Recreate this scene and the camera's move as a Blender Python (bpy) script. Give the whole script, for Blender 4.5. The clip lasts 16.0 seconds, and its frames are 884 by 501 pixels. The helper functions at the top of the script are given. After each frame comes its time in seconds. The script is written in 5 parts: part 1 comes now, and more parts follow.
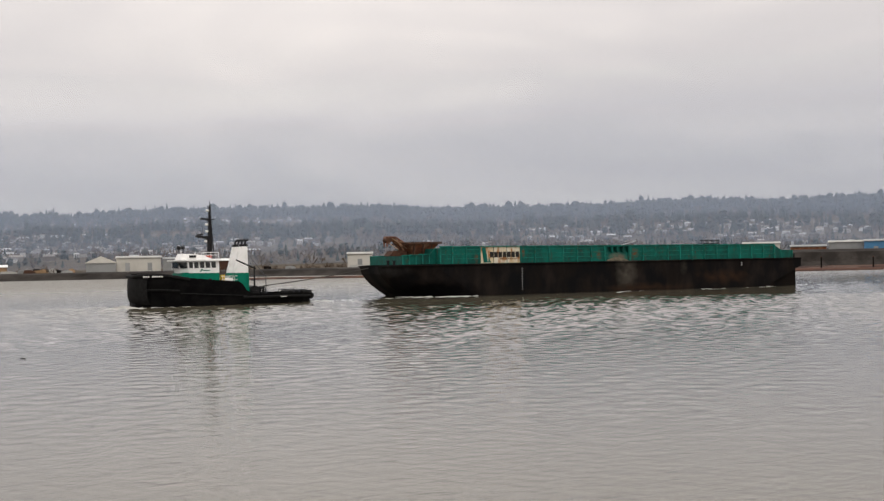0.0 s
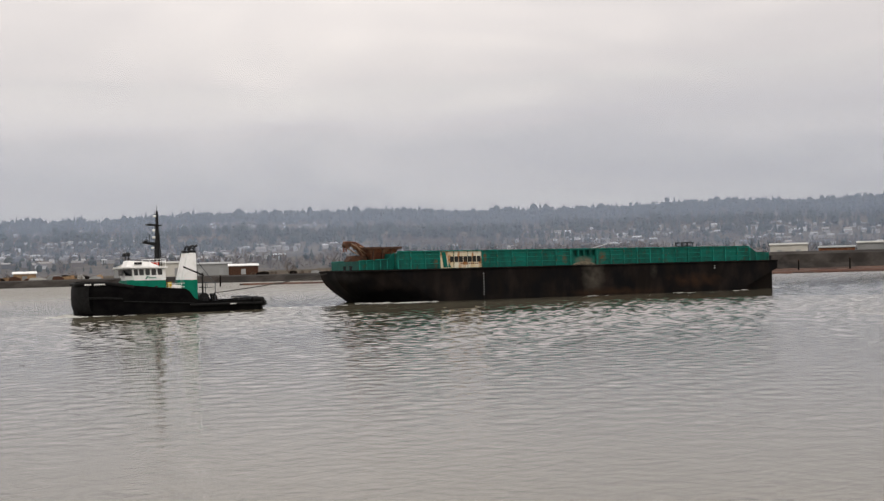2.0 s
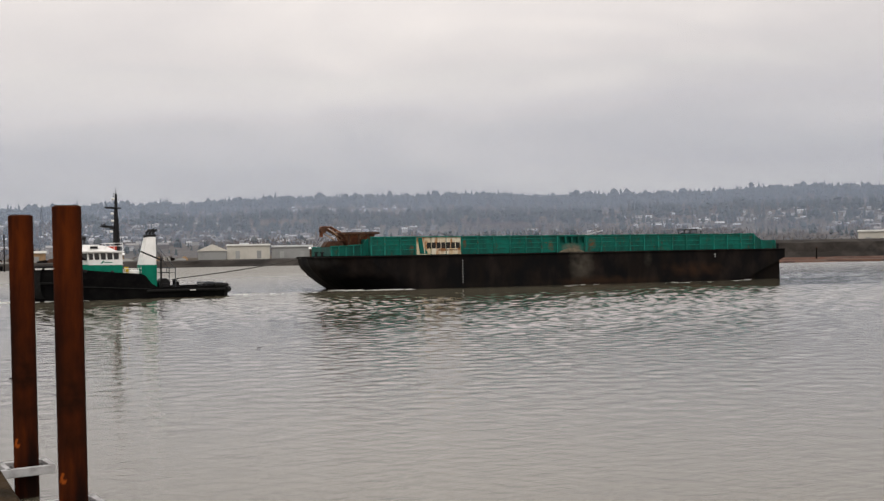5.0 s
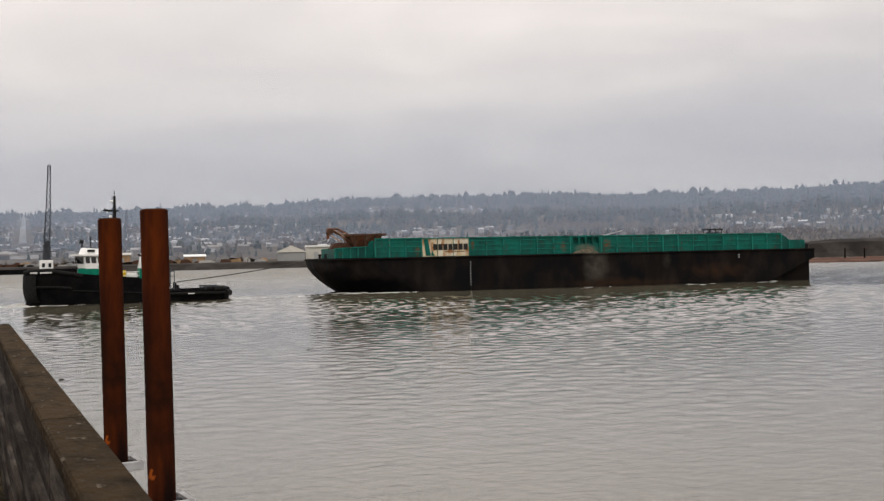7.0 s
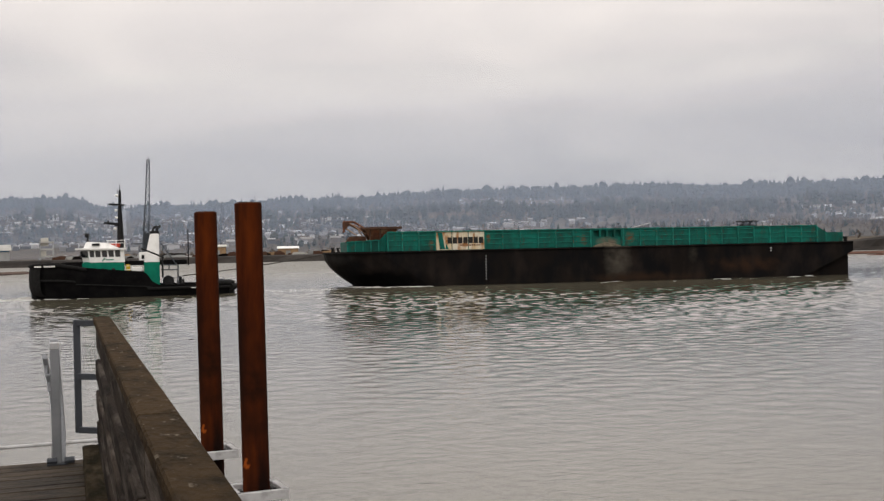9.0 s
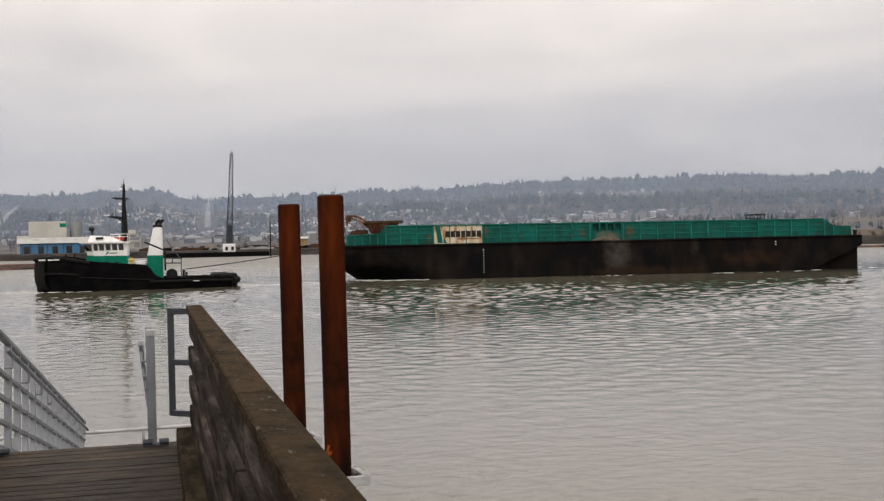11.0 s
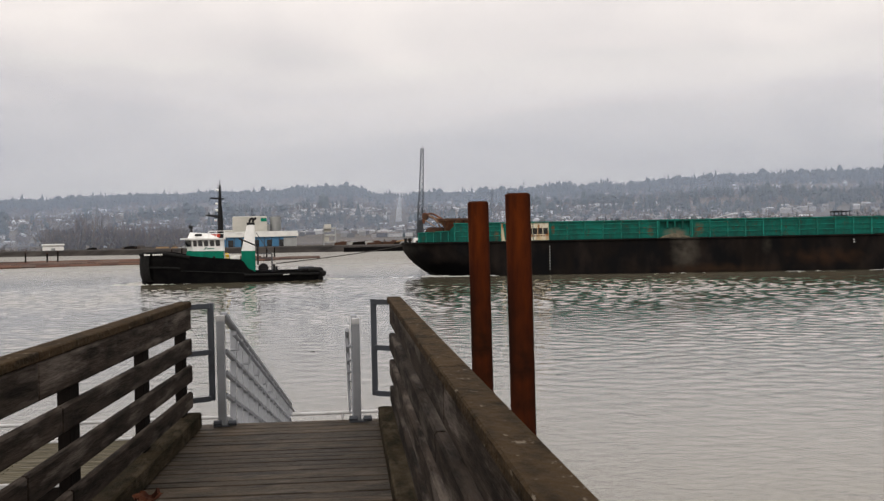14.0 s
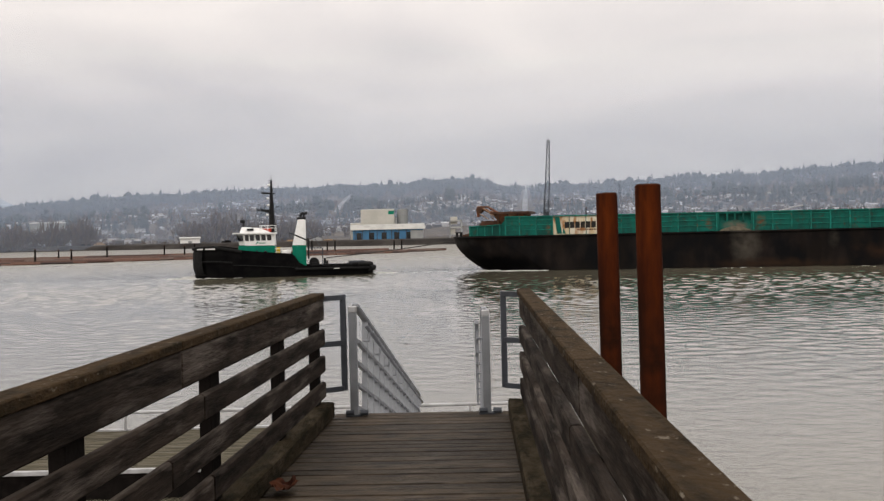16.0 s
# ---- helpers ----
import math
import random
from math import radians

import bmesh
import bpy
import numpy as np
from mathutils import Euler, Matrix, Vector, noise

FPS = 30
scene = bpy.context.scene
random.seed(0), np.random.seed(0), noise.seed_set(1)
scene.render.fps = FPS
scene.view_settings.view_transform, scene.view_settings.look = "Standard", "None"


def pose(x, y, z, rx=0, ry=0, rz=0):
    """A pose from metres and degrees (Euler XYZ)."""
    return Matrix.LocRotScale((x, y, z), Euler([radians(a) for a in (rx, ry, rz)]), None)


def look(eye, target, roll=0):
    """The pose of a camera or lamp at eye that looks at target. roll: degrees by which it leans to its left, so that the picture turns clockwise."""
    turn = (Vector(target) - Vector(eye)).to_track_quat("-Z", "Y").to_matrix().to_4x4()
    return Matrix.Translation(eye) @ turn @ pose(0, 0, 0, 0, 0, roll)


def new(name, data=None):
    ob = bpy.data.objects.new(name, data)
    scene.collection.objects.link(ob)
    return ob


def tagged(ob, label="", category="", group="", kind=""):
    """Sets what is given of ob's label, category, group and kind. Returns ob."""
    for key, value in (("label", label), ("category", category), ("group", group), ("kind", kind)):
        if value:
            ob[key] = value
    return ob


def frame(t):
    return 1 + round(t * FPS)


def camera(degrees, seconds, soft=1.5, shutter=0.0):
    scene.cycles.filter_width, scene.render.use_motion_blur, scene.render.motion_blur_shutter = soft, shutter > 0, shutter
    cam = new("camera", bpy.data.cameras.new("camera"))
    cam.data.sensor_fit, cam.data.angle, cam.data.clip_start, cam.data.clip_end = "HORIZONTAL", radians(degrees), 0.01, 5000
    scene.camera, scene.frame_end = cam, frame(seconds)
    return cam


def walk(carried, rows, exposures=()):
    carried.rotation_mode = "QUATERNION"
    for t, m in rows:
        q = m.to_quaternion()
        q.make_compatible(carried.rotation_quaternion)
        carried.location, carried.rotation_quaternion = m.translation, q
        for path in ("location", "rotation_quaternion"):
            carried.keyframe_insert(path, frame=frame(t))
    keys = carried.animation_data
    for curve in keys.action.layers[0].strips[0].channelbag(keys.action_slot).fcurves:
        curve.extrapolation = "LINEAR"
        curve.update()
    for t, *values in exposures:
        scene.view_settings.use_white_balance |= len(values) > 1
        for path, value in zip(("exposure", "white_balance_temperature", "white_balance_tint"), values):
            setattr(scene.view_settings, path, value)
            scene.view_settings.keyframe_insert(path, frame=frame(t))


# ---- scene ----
cam = camera(44.22, 16.0, soft=1.35)
# t, x, y, z, pitch, roll, yaw
PATH = [
    (0.0, 0.271, 0.949, 4.385, 0.605, 1.087, -34.891),
    (0.5, 0.271, 0.949, 4.385, 0.770, 1.161, -34.868),
    (1.0, 0.271, 0.949, 4.385, 0.629, 1.057, -34.418),
    (1.5, 0.271, 0.949, 4.385, 0.695, 1.186, -33.949),
    (2.0, 0.271, 0.949, 4.385, 0.821, 1.482, -33.558),
    (2.5, 0.271, 0.949, 4.387, 0.811, 1.576, -32.670),
    (3.0, 0.271, 0.949, 4.386, 0.246, 1.414, -32.053),
    (5.5, 0.271, 0.949, 4.385, 0.086, 1.074, -28.539),
    (6.0, 0.260, 0.944, 4.386, 0.026, 1.199, -27.619),
    (6.5, 0.206, 0.879, 4.388, 0.090, 1.342, -26.740),
    (7.0, 0.195, 0.868, 4.393, 0.178, 1.287, -25.374),
    (7.5, 0.189, 0.814, 4.399, 0.188, 1.360, -23.859),
    (8.0, 0.208, 0.857, 4.408, 0.102, 1.480, -22.856),
    (8.5, 0.203, 0.895, 4.409, -0.014, 1.443, -21.825),
    (9.0, 0.211, 0.906, 4.409, -0.154, 1.311, -20.622),
    (11.5, 0.136, 0.668, 4.409, -0.544, 1.265, -15.302),
    (12.0, 0.128, 0.653, 4.418, -0.717, 1.147, -13.949),
    (12.5, 0.084, 0.247, 4.434, -1.371, 0.951, -12.235),
    (13.0, 0.051, 0.087, 4.442, -1.244, 0.923, -9.872),
    (13.5, 0.036, -0.017, 4.443, -0.898, 0.942, -7.973),
    (14.0, 0.030, -0.025, 4.441, -0.581, 1.192, -6.570),
    (14.5, 0.017, -0.028, 4.439, -0.586, 1.320, -4.629),
    (15.0, 0.014, -0.001, 4.440, -0.610, 1.392, -2.846),
    (15.5, 0.005, 0.006, 4.437, -0.719, 1.347, -1.952),
    (16.0, 0.000, 0.000, 4.439, -0.843, 1.354, 0.057),
]
walk(cam, [(t, pose(x, y, z, 90 + pitch, roll, yaw)) for t, x, y, z, pitch, roll, yaw in PATH], [(0, 0.0, 6620, 10), (8.5, 0.0, 6650, 10), (12, 0.08, 6660, 10), (16, 0.12, 6660, 10)])
TUG_TURN = 173.75
# t, x, y on the water
TUG_WAY = [
    (0.0, 49.71, 118.07),
    (0.5, 47.51, 118.27),
    (1.0, 45.29, 118.69),
    (1.5, 43.08, 119.21),
    (2.0, 40.92, 119.44),
    (2.5, 38.72, 119.70),
    (3.0, 36.48, 119.89),
    (5.5, 25.09, 120.55),
    (6.0, 22.87, 120.59),
    (6.5, 20.68, 120.51),
    (7.0, 18.44, 120.42),
    (7.5, 16.18, 120.41),
    (8.0, 13.85, 120.61),
    (8.5, 11.43, 121.10),
    (9.0, 9.06, 121.66),
    (11.5, -1.43, 123.73),
    (12.0, -3.40, 124.79),
    (12.5, -4.96, 126.45),
    (13.0, -6.82, 128.02),
    (13.5, -8.91, 129.09),
    (14.0, -11.10, 129.64),
    (14.5, -13.33, 129.76),
    (15.0, -15.68, 129.48),
    (15.5, -17.96, 129.11),
    (16.0, -20.18, 128.76),
]
BARGE_TURN = 168.00
# t, x, y on the water
BARGE_WAY = [
    (0.0, 75.72, 121.41),
    (0.5, 73.58, 122.00),
    (1.0, 71.44, 122.60),
    (1.5, 69.30, 123.13),
    (2.0, 67.16, 123.64),
    (2.5, 64.99, 124.10),
    (3.0, 62.77, 124.47),
    (5.5, 51.51, 126.12),
    (6.0, 49.27, 126.42),
    (6.5, 47.05, 126.43),
    (7.0, 44.78, 126.52),
    (7.5, 42.46, 126.69),
    (8.0, 40.12, 126.91),
    (8.5, 37.83, 127.06),
    (9.0, 35.61, 127.51),
    (11.5, 24.95, 132.45),
    (12.0, 22.83, 133.70),
    (12.5, 20.54, 135.93),
    (13.0, 18.32, 136.87),
    (13.5, 16.10, 137.17),
    (14.0, 13.86, 137.11),
    (14.5, 11.71, 136.66),
    (15.0, 9.45, 136.18),
    (15.5, 7.13, 135.69),
    (16.0, 4.76, 135.22),
]
TUG_SWING = [(0, 0), (6, 0), (9, 1), (11.5, 4), (12.5, 6.5), (14, 9.5), (16, 13)]

# ---- world and sun: bright overcast ----
world = bpy.data.worlds.new("overcast_sky")
scene.world = world
world.use_nodes = True
wt = world.node_tree
wt.nodes.clear()


def wn(kind, **kw):
    n = wt.nodes.new(kind)
    for k, v in kw.items():
        n.inputs[k].default_value = v
    return n


w_out = wn("ShaderNodeOutputWorld")
w_bg = wn("ShaderNodeBackground", Strength=1.085)
w_co = wn("ShaderNodeTexCoord")
w_sky = wn("ShaderNodeTexSky")
w_sky.sky_type, w_sky.sun_disc = "NISHITA", False
w_sky.sun_elevation, w_sky.sun_rotation = radians(38), radians(200)
w_sky_dim = wn("ShaderNodeMix")
w_sky_dim.data_type, w_sky_dim.blend_type = "RGBA", "MULTIPLY"
w_sky_dim.inputs[0].default_value = 1.0
w_sky_dim.inputs[7].default_value = (0.1, 0.1, 0.1, 1)
wt.links.new(w_sky.outputs[0], w_sky_dim.inputs[6])
# cloud sheets: long soft bands, flattened towards the horizon
w_map = wn("ShaderNodeMapping")
w_map.inputs["Scale"].default_value = (1.5, 1.5, 7.0)
w_map.inputs["Rotation"].default_value = (radians(9), radians(9), radians(20))
w_n1 = wn("ShaderNodeTexNoise", Scale=1.6, Detail=8.0, Roughness=0.52, Distortion=0.6)
wt.links.new(w_co.outputs["Generated"], w_map.inputs[0])
wt.links.new(w_map.outputs[0], w_n1.inputs["Vector"])
w_sep = wn("ShaderNodeSeparateXYZ")
wt.links.new(w_co.outputs["Generated"], w_sep.inputs[0])
w_h = wn("ShaderNodeValToRGB")
w_h.color_ramp.elements[0].position, w_h.color_ramp.elements[0].color = 0.0, (0.575, 0.557, 0.555, 1)
w_h.color_ramp.elements[1].position, w_h.color_ramp.elements[1].color = 1.0, (1.62, 1.57, 1.55, 1)
for at, col in ((0.05, (0.60, 0.58, 0.575, 1)), (0.10, (0.725, 0.685, 0.665, 1)), (0.16, (0.85, 0.80, 0.77, 1)), (0.26, (0.84, 0.805, 0.80, 1)), (0.45, (1.12, 1.085, 1.07, 1))):
    el = w_h.color_ramp.elements.new(at)
    el.color = col
wt.links.new(w_sep.outputs[2], w_h.inputs[0])
w_cr = wn("ShaderNodeValToRGB")
w_cr.color_ramp.elements[0].position, w_cr.color_ramp.elements[0].color = 0.38, (0.85, 0.835, 0.835, 1)
w_cr.color_ramp.elements[1].position, w_cr.color_ramp.elements[1].color = 0.62, (1.095, 1.065, 1.03, 1)
wt.links.new(w_n1.outputs[0], w_cr.inputs[0])
w_mul = wn("ShaderNodeMix")
w_mul.data_type, w_mul.blend_type = "RGBA", "MULTIPLY"
w_mul.inputs[0].default_value = 1.0
wt.links.new(w_h.outputs[0], w_mul.inputs[6])
wt.links.new(w_cr.outputs[0], w_mul.inputs[7])
w_mix = wn("ShaderNodeMix")
w_mix.data_type = "RGBA"
w_mix.inputs[0].default_value = 0.94
wt.links.new(w_sky_dim.outputs[2], w_mix.inputs[6])
wt.links.new(w_mul.outputs[2], w_mix.inputs[7])
wt.links.new(w_mix.outputs[2], w_bg.inputs[0])
wt.links.new(w_bg.outputs[0], w_out.inputs[0])

sun = new("sun", bpy.data.lights.new("sun", "SUN"))
sun.data.energy, sun.data.angle, sun.data.color = 0.6, radians(25), (1.0, 0.96, 0.9)
sun.matrix_basis = look((-40, -60, 80), (0, 40, 0))
scene.view_settings.exposure = 0.0


# ---- materials ----
def mat(name, base, rough=0.6, metal=0.0, second=None, scale=4.0, third=None, scale2=0.6, bump=0.2, bump_scale=30.0,
        stretch=(1, 1, 1), spread=0.0, spec=0.12, lo=0.42, hi=0.62, lo2=0.5, hi2=0.68):
    """Base colour, broken up by noise at two scales, with a fine relief. spread: brightness that differs from piece to piece."""
    m = bpy.data.materials.new(name)
    m.use_nodes = True
    nt = m.node_tree
    b = nt.nodes["Principled BSDF"]
    b.inputs["Roughness"].default_value, b.inputs["Metallic"].default_value = rough, metal
    b.inputs["Specular IOR Level"].default_value = spec
    co = nt.nodes.new("ShaderNodeTexCoord")
    mp = nt.nodes.new("ShaderNodeMapping")
    mp.inputs["Scale"].default_value = stretch
    nt.links.new(co.outputs["Object"], mp.inputs[0])
    if spread:
        # every piece has its own grain
        who, far = nt.nodes.new("ShaderNodeObjectInfo"), nt.nodes.new("ShaderNodeVectorMath")
        far.operation = "SCALE"
        far.inputs[0].default_value = (37.0, 53.0, 29.0)
        nt.links.new(who.outputs["Random"], far.inputs["Scale"])
        nt.links.new(far.outputs[0], mp.inputs["Location"])

    def noise_mask(sc, a, c, det=6.0):
        n = nt.nodes.new("ShaderNodeTexNoise")
        n.inputs["Scale"].default_value, n.inputs["Detail"].default_value, n.inputs["Roughness"].default_value = sc, det, 0.6
        nt.links.new(mp.outputs[0], n.inputs["Vector"])
        r = nt.nodes.new("ShaderNodeMapRange")
        r.inputs[1].default_value, r.inputs[2].default_value = a, c
        nt.links.new(n.outputs[0], r.inputs[0])
        return r.outputs[0]

    def mixed(fac, a, c):
        x = nt.nodes.new("ShaderNodeMix")
        x.data_type = "RGBA"
        nt.links.new(fac, x.inputs[0])
        if isinstance(a, tuple):
            x.inputs[6].default_value = (*a, 1)
        else:
            nt.links.new(a, x.inputs[6])
        x.inputs[7].default_value = (*c, 1)
        return x.outputs[2]

    second = second or tuple(v * 0.75 for v in base)
    col = mixed(noise_mask(scale, lo, hi), base, second)
    if third:
        col = mixed(noise_mask(scale2, lo2, hi2), col, third)
    if spread:
        oi = nt.nodes.new("ShaderNodeObjectInfo")
        hs = nt.nodes.new("ShaderNodeHueSaturation")
        r = nt.nodes.new("ShaderNodeMapRange")
        r.inputs[3].default_value, r.inputs[4].default_value = 1 - spread, 1 + spread
        nt.links.new(oi.outputs["Random"], r.inputs[0])
        nt.links.new(r.outputs[0], hs.inputs["Value"])
        nt.links.new(col, hs.inputs["Color"])
        col = hs.outputs[0]
    nt.links.new(col, b.inputs["Base Color"])
    if bump:
        n = nt.nodes.new("ShaderNodeTexNoise")
        n.inputs["Scale"].default_value, n.inputs["Detail"].default_value = bump_scale, 4.0
        nt.links.new(mp.outputs[0], n.inputs["Vector"])
        bp = nt.nodes.new("ShaderNodeBump")
        bp.inputs["Strength"].default_value, bp.inputs["Distance"].default_value = bump, 0.02
        nt.links.new(n.outputs[0], bp.inputs["Height"])
        nt.links.new(bp.outputs[0], b.inputs["Normal"])
    return m


def island_mat(name, colours, rough=0.9):
    """One colour a loose piece, picked at random from a list."""
    m = bpy.data.materials.new(name)
    m.use_nodes = True
    nt = m.node_tree
    b = nt.nodes["Principled BSDF"]
    b.inputs["Roughness"].default_value = rough
    g = nt.nodes.new("ShaderNodeNewGeometry")
    r = nt.nodes.new("ShaderNodeValToRGB")
    r.color_ramp.interpolation = "CONSTANT"
    r.color_ramp.elements.remove(r.color_ramp.elements[1])
    for i, c in enumerate(colours):
        e = r.color_ramp.elements[0] if i == 0 else r.color_ramp.elements.new(i / len(colours))
        e.position, e.color = i / len(colours), (*c, 1)
    nt.links.new(g.outputs["Random Per Island"], r.inputs[0])
    nt.links.new(r.outputs[0], b.inputs["Base Color"])
    return m


M = {}
M["hull_black"] = mat("black_hull_paint", (0.0025, 0.0025, 0.003), 0.5, second=(0.006, 0.006, 0.006), scale=0.8, third=(0.01, 0.009, 0.008), scale2=2.5, lo2=0.58, hi2=0.75, bump=0.3, bump_scale=2.0, spec=0.035)
M["rubber"] = mat("black_rubber", (0.007, 0.007, 0.007), 0.8, second=(0.012, 0.012, 0.012), scale=3, bump=0.3, bump_scale=12)
M["tug_green"] = mat("green_paint", (0.0, 0.17, 0.105), 0.4, second=(0.0, 0.13, 0.085), scale=1.2, bump=0.05, bump_scale=8)
M["white_paint"] = mat("white_marine_paint", (0.8, 0.8, 0.79), 0.35, second=(0.7, 0.7, 0.68), scale=1.0, third=(0.55, 0.5, 0.43), scale2=5, lo2=0.66, hi2=0.78, bump=0.05, bump_scale=8)
M["dark_glass"] = mat("dark_window_glass", (0.01, 0.012, 0.014), 0.08, bump=0.0, spec=0.6)
M["black_metal"] = mat("black_painted_metal", (0.015, 0.015, 0.016), 0.5, scale=2, bump=0.1)
M["yellow"] = mat("yellow_gear", (0.55, 0.38, 0.02), 0.5, scale=3)
M["red"] = mat("red_gear", (0.4, 0.05, 0.03), 0.5, scale=3)
M["rope"] = mat("tow_cable", (0.05, 0.047, 0.043), 0.7, scale=9, bump=0.4, bump_scale=60)
M["foam"] = mat("white_foam", (0.55, 0.55, 0.53), 0.7, second=(0.38, 0.385, 0.365), scale=3, bump=0.6, bump_scale=6)
M["barge_hull"] = mat("worn_barge_hull", (0.0048, 0.005, 0.0056), 0.7, spec=0.04, second=(0.0095, 0.0075, 0.0064), scale=0.5, third=(0.021, 0.0158, 0.0135), scale2=0.4, stretch=(1, 1, 0.5), lo2=0.48, hi2=0.75, bump=0.5, bump_scale=1.3)
M["barge_green"] = mat("weathered_green_paint", (0.003, 0.108, 0.083), 0.55, second=(0.006, 0.062, 0.05), scale=0.8, third=(0.05, 0.037, 0.022), scale2=1.7, lo2=0.57, hi2=0.74, stretch=(1.0, 1.0, 0.5), bump=0.3, bump_scale=3, spread=0.12)
# lighter copy of the wall green: highlights on the ribs put into the colour
M["barge_rib"] = mat("green_stiffener_paint", (0.008, 0.17, 0.135), 0.55, second=(0.012, 0.09, 0.07), scale=1.5, third=(0.15, 0.07, 0.03), scale2=3, lo2=0.6, hi2=0.75, spread=0.15)
M["sign_cream"] = mat("rust_stained_cream_paint", (0.62, 0.59, 0.48), 0.55, second=(0.55, 0.45, 0.28), scale=1.0, third=(0.36, 0.17, 0.06), scale2=1.3, stretch=(1.4, 1, 0.4), lo2=0.52, hi2=0.68, bump=0.2, bump_scale=5)
M["sign_black"] = mat("faded_black_lettering", (0.02, 0.02, 0.02), 0.6, second=(0.1, 0.06, 0.03), scale=3, lo=0.55, hi=0.7)
M["rust"] = mat("rusty_machine_steel", (0.16, 0.06, 0.03), 0.85, second=(0.09, 0.04, 0.025), scale=1.5, third=(0.28, 0.17, 0.1), scale2=1.1, bump=0.5, bump_scale=6)
M["tan_steel"] = mat("dusty_tan_steel", (0.3, 0.2, 0.13), 0.85, second=(0.18, 0.1, 0.06), scale=2)
M["rust_dark"] = mat("dark_rusty_steel", (0.05, 0.028, 0.02), 0.85, second=(0.09, 0.045, 0.028), scale=2, bump=0.4)


def stain_or_shade(m, centre, size, colour, scale, lo, hi):
    """Lay one patch of colour, stain and painted light alike, ragged by noise, over a material at a place on its
    object.
    """
    nt = m.node_tree
    b = nt.nodes["Principled BSDF"]
    old = b.inputs["Base Color"].links[0].from_socket
    co, mp = nt.nodes.new("ShaderNodeTexCoord"), nt.nodes.new("ShaderNodeMapping")
    mp.inputs["Location"].default_value = [-c / s for c, s in zip(centre, size)]
    mp.inputs["Scale"].default_value = [1 / s for s in size]
    g = nt.nodes.new("ShaderNodeTexGradient")
    g.gradient_type = "SPHERICAL"
    n = nt.nodes.new("ShaderNodeTexNoise")
    n.inputs["Scale"].default_value, n.inputs["Detail"].default_value = scale, 6.0
    mul = nt.nodes.new("ShaderNodeMath")
    mul.operation = "MULTIPLY"
    r = nt.nodes.new("ShaderNodeMapRange")
    r.inputs[1].default_value, r.inputs[2].default_value = lo, hi
    x = nt.nodes.new("ShaderNodeMix")
    x.data_type = "RGBA"
    x.inputs[7].default_value = (*colour, 1)
    nt.links.new(co.outputs["Object"], mp.inputs[0])
    nt.links.new(mp.outputs[0], g.inputs[0])
    nt.links.new(co.outputs["Object"], n.inputs["Vector"])
    nt.links.new(g.outputs["Fac"], mul.inputs[0])
    nt.links.new(n.outputs[0], mul.inputs[1])
    nt.links.new(mul.outputs[0], r.inputs[0])
    nt.links.new(r.outputs[0], x.inputs[0])
    nt.links.new(old, x.inputs[6])
    nt.links.new(x.outputs[2], b.inputs["Base Color"])


stain_or_shade(M["barge_hull"], (-31.2, 8.0, 2.6), (2.6, 4.0, 4.2), (0.062, 0.055, 0.045), 1.1, 0.12, 0.55)
stain_or_shade(M["barge_hull"], (-47.0, 8.0, 1.6), (9.0, 4.0, 1.8), (0.028, 0.0155, 0.0095), 0.9, 0.2, 0.55)
stain_or_shade(M["barge_hull"], (-34.0, 8.0, 0.4), (16.0, 4.0, 1.2), (0.026, 0.0155, 0.01), 0.8, 0.2, 0.55)
# lower bow near black: shade under the raked plate, put into the colour
stain_or_shade(M["barge_hull"], (-3.5, 6.0, 0.2), (8.0, 9.0, 2.6), (0.0012, 0.0012, 0.0014), 0.5, 0.08, 0.25)
# upper bow greyer: pale scuffs, plus sky light painted on the front plate
stain_or_shade(M["barge_hull"], (1.6, 5.0, 3.4), (4.2, 6.0, 1.3), (0.024, 0.0225, 0.0215), 1.2, 0.12, 0.5)
stain_or_shade(M["barge_hull"], (-40.5, 8.0, 3.2), (1.0, 4.0, 2.0), (0.03, 0.027, 0.022), 1.3, 0.15, 0.6)
for cx, cz, wx, wz in ((-11.0, 5.2, 0.5, 1.2), (-12.3, 5.6, 0.35, 1.0), (-13.2, 4.7, 0.9, 0.5), (-14.2, 5.5, 0.3, 1.1), (-15.2, 4.9, 0.45, 1.0), (-9.9, 5.8, 0.3, 0.6)):
    stain_or_shade(M["sign_cream"], (cx, 7.56, cz), (wx, 2.0, wz), (0.3, 0.13, 0.04), 4.0, 0.14, 0.42)
stain_or_shade(M["barge_green"], (-30.3, 7.5, 4.5), (2.2, 2.0, 1.1), (0.12, 0.105, 0.078), 2.2, 0.1, 0.4)
for cx, cz, wx, wz in ((-32.9, 5.1, 0.9, 1.3), (-27.2, 4.9, 0.7, 1.1), (-9.2, 4.9, 0.5, 1.0), (-15.9, 5.4, 0.4, 1.0)):
    stain_or_shade(M["barge_green"], (cx, 7.56, cz), (wx, 2.0, wz), (0.11, 0.06, 0.03), 2.6, 0.16, 0.5)
M["sand"] = mat("spilled_sand", (0.13, 0.112, 0.08), 0.95, second=(0.075, 0.068, 0.05), scale=2.0, bump=0.4)
M["pile_rust"] = mat("rusted_steel_pile", (0.088, 0.0185, 0.0036), 0.9, second=(0.032, 0.0075, 0.003), scale=2.6, third=(0.0085, 0.004, 0.003), scale2=1.5, stretch=(1, 1, 0.22), lo=0.36, hi=0.58, lo2=0.43, hi2=0.6, spec=0.04, bump=0.3, bump_scale=25)
stain_or_shade(M["pile_rust"], (0, 0, 2.1), (2.5, 2.5, 2.6), (0.016, 0.0055, 0.003), 2.2, 0.16, 0.6)
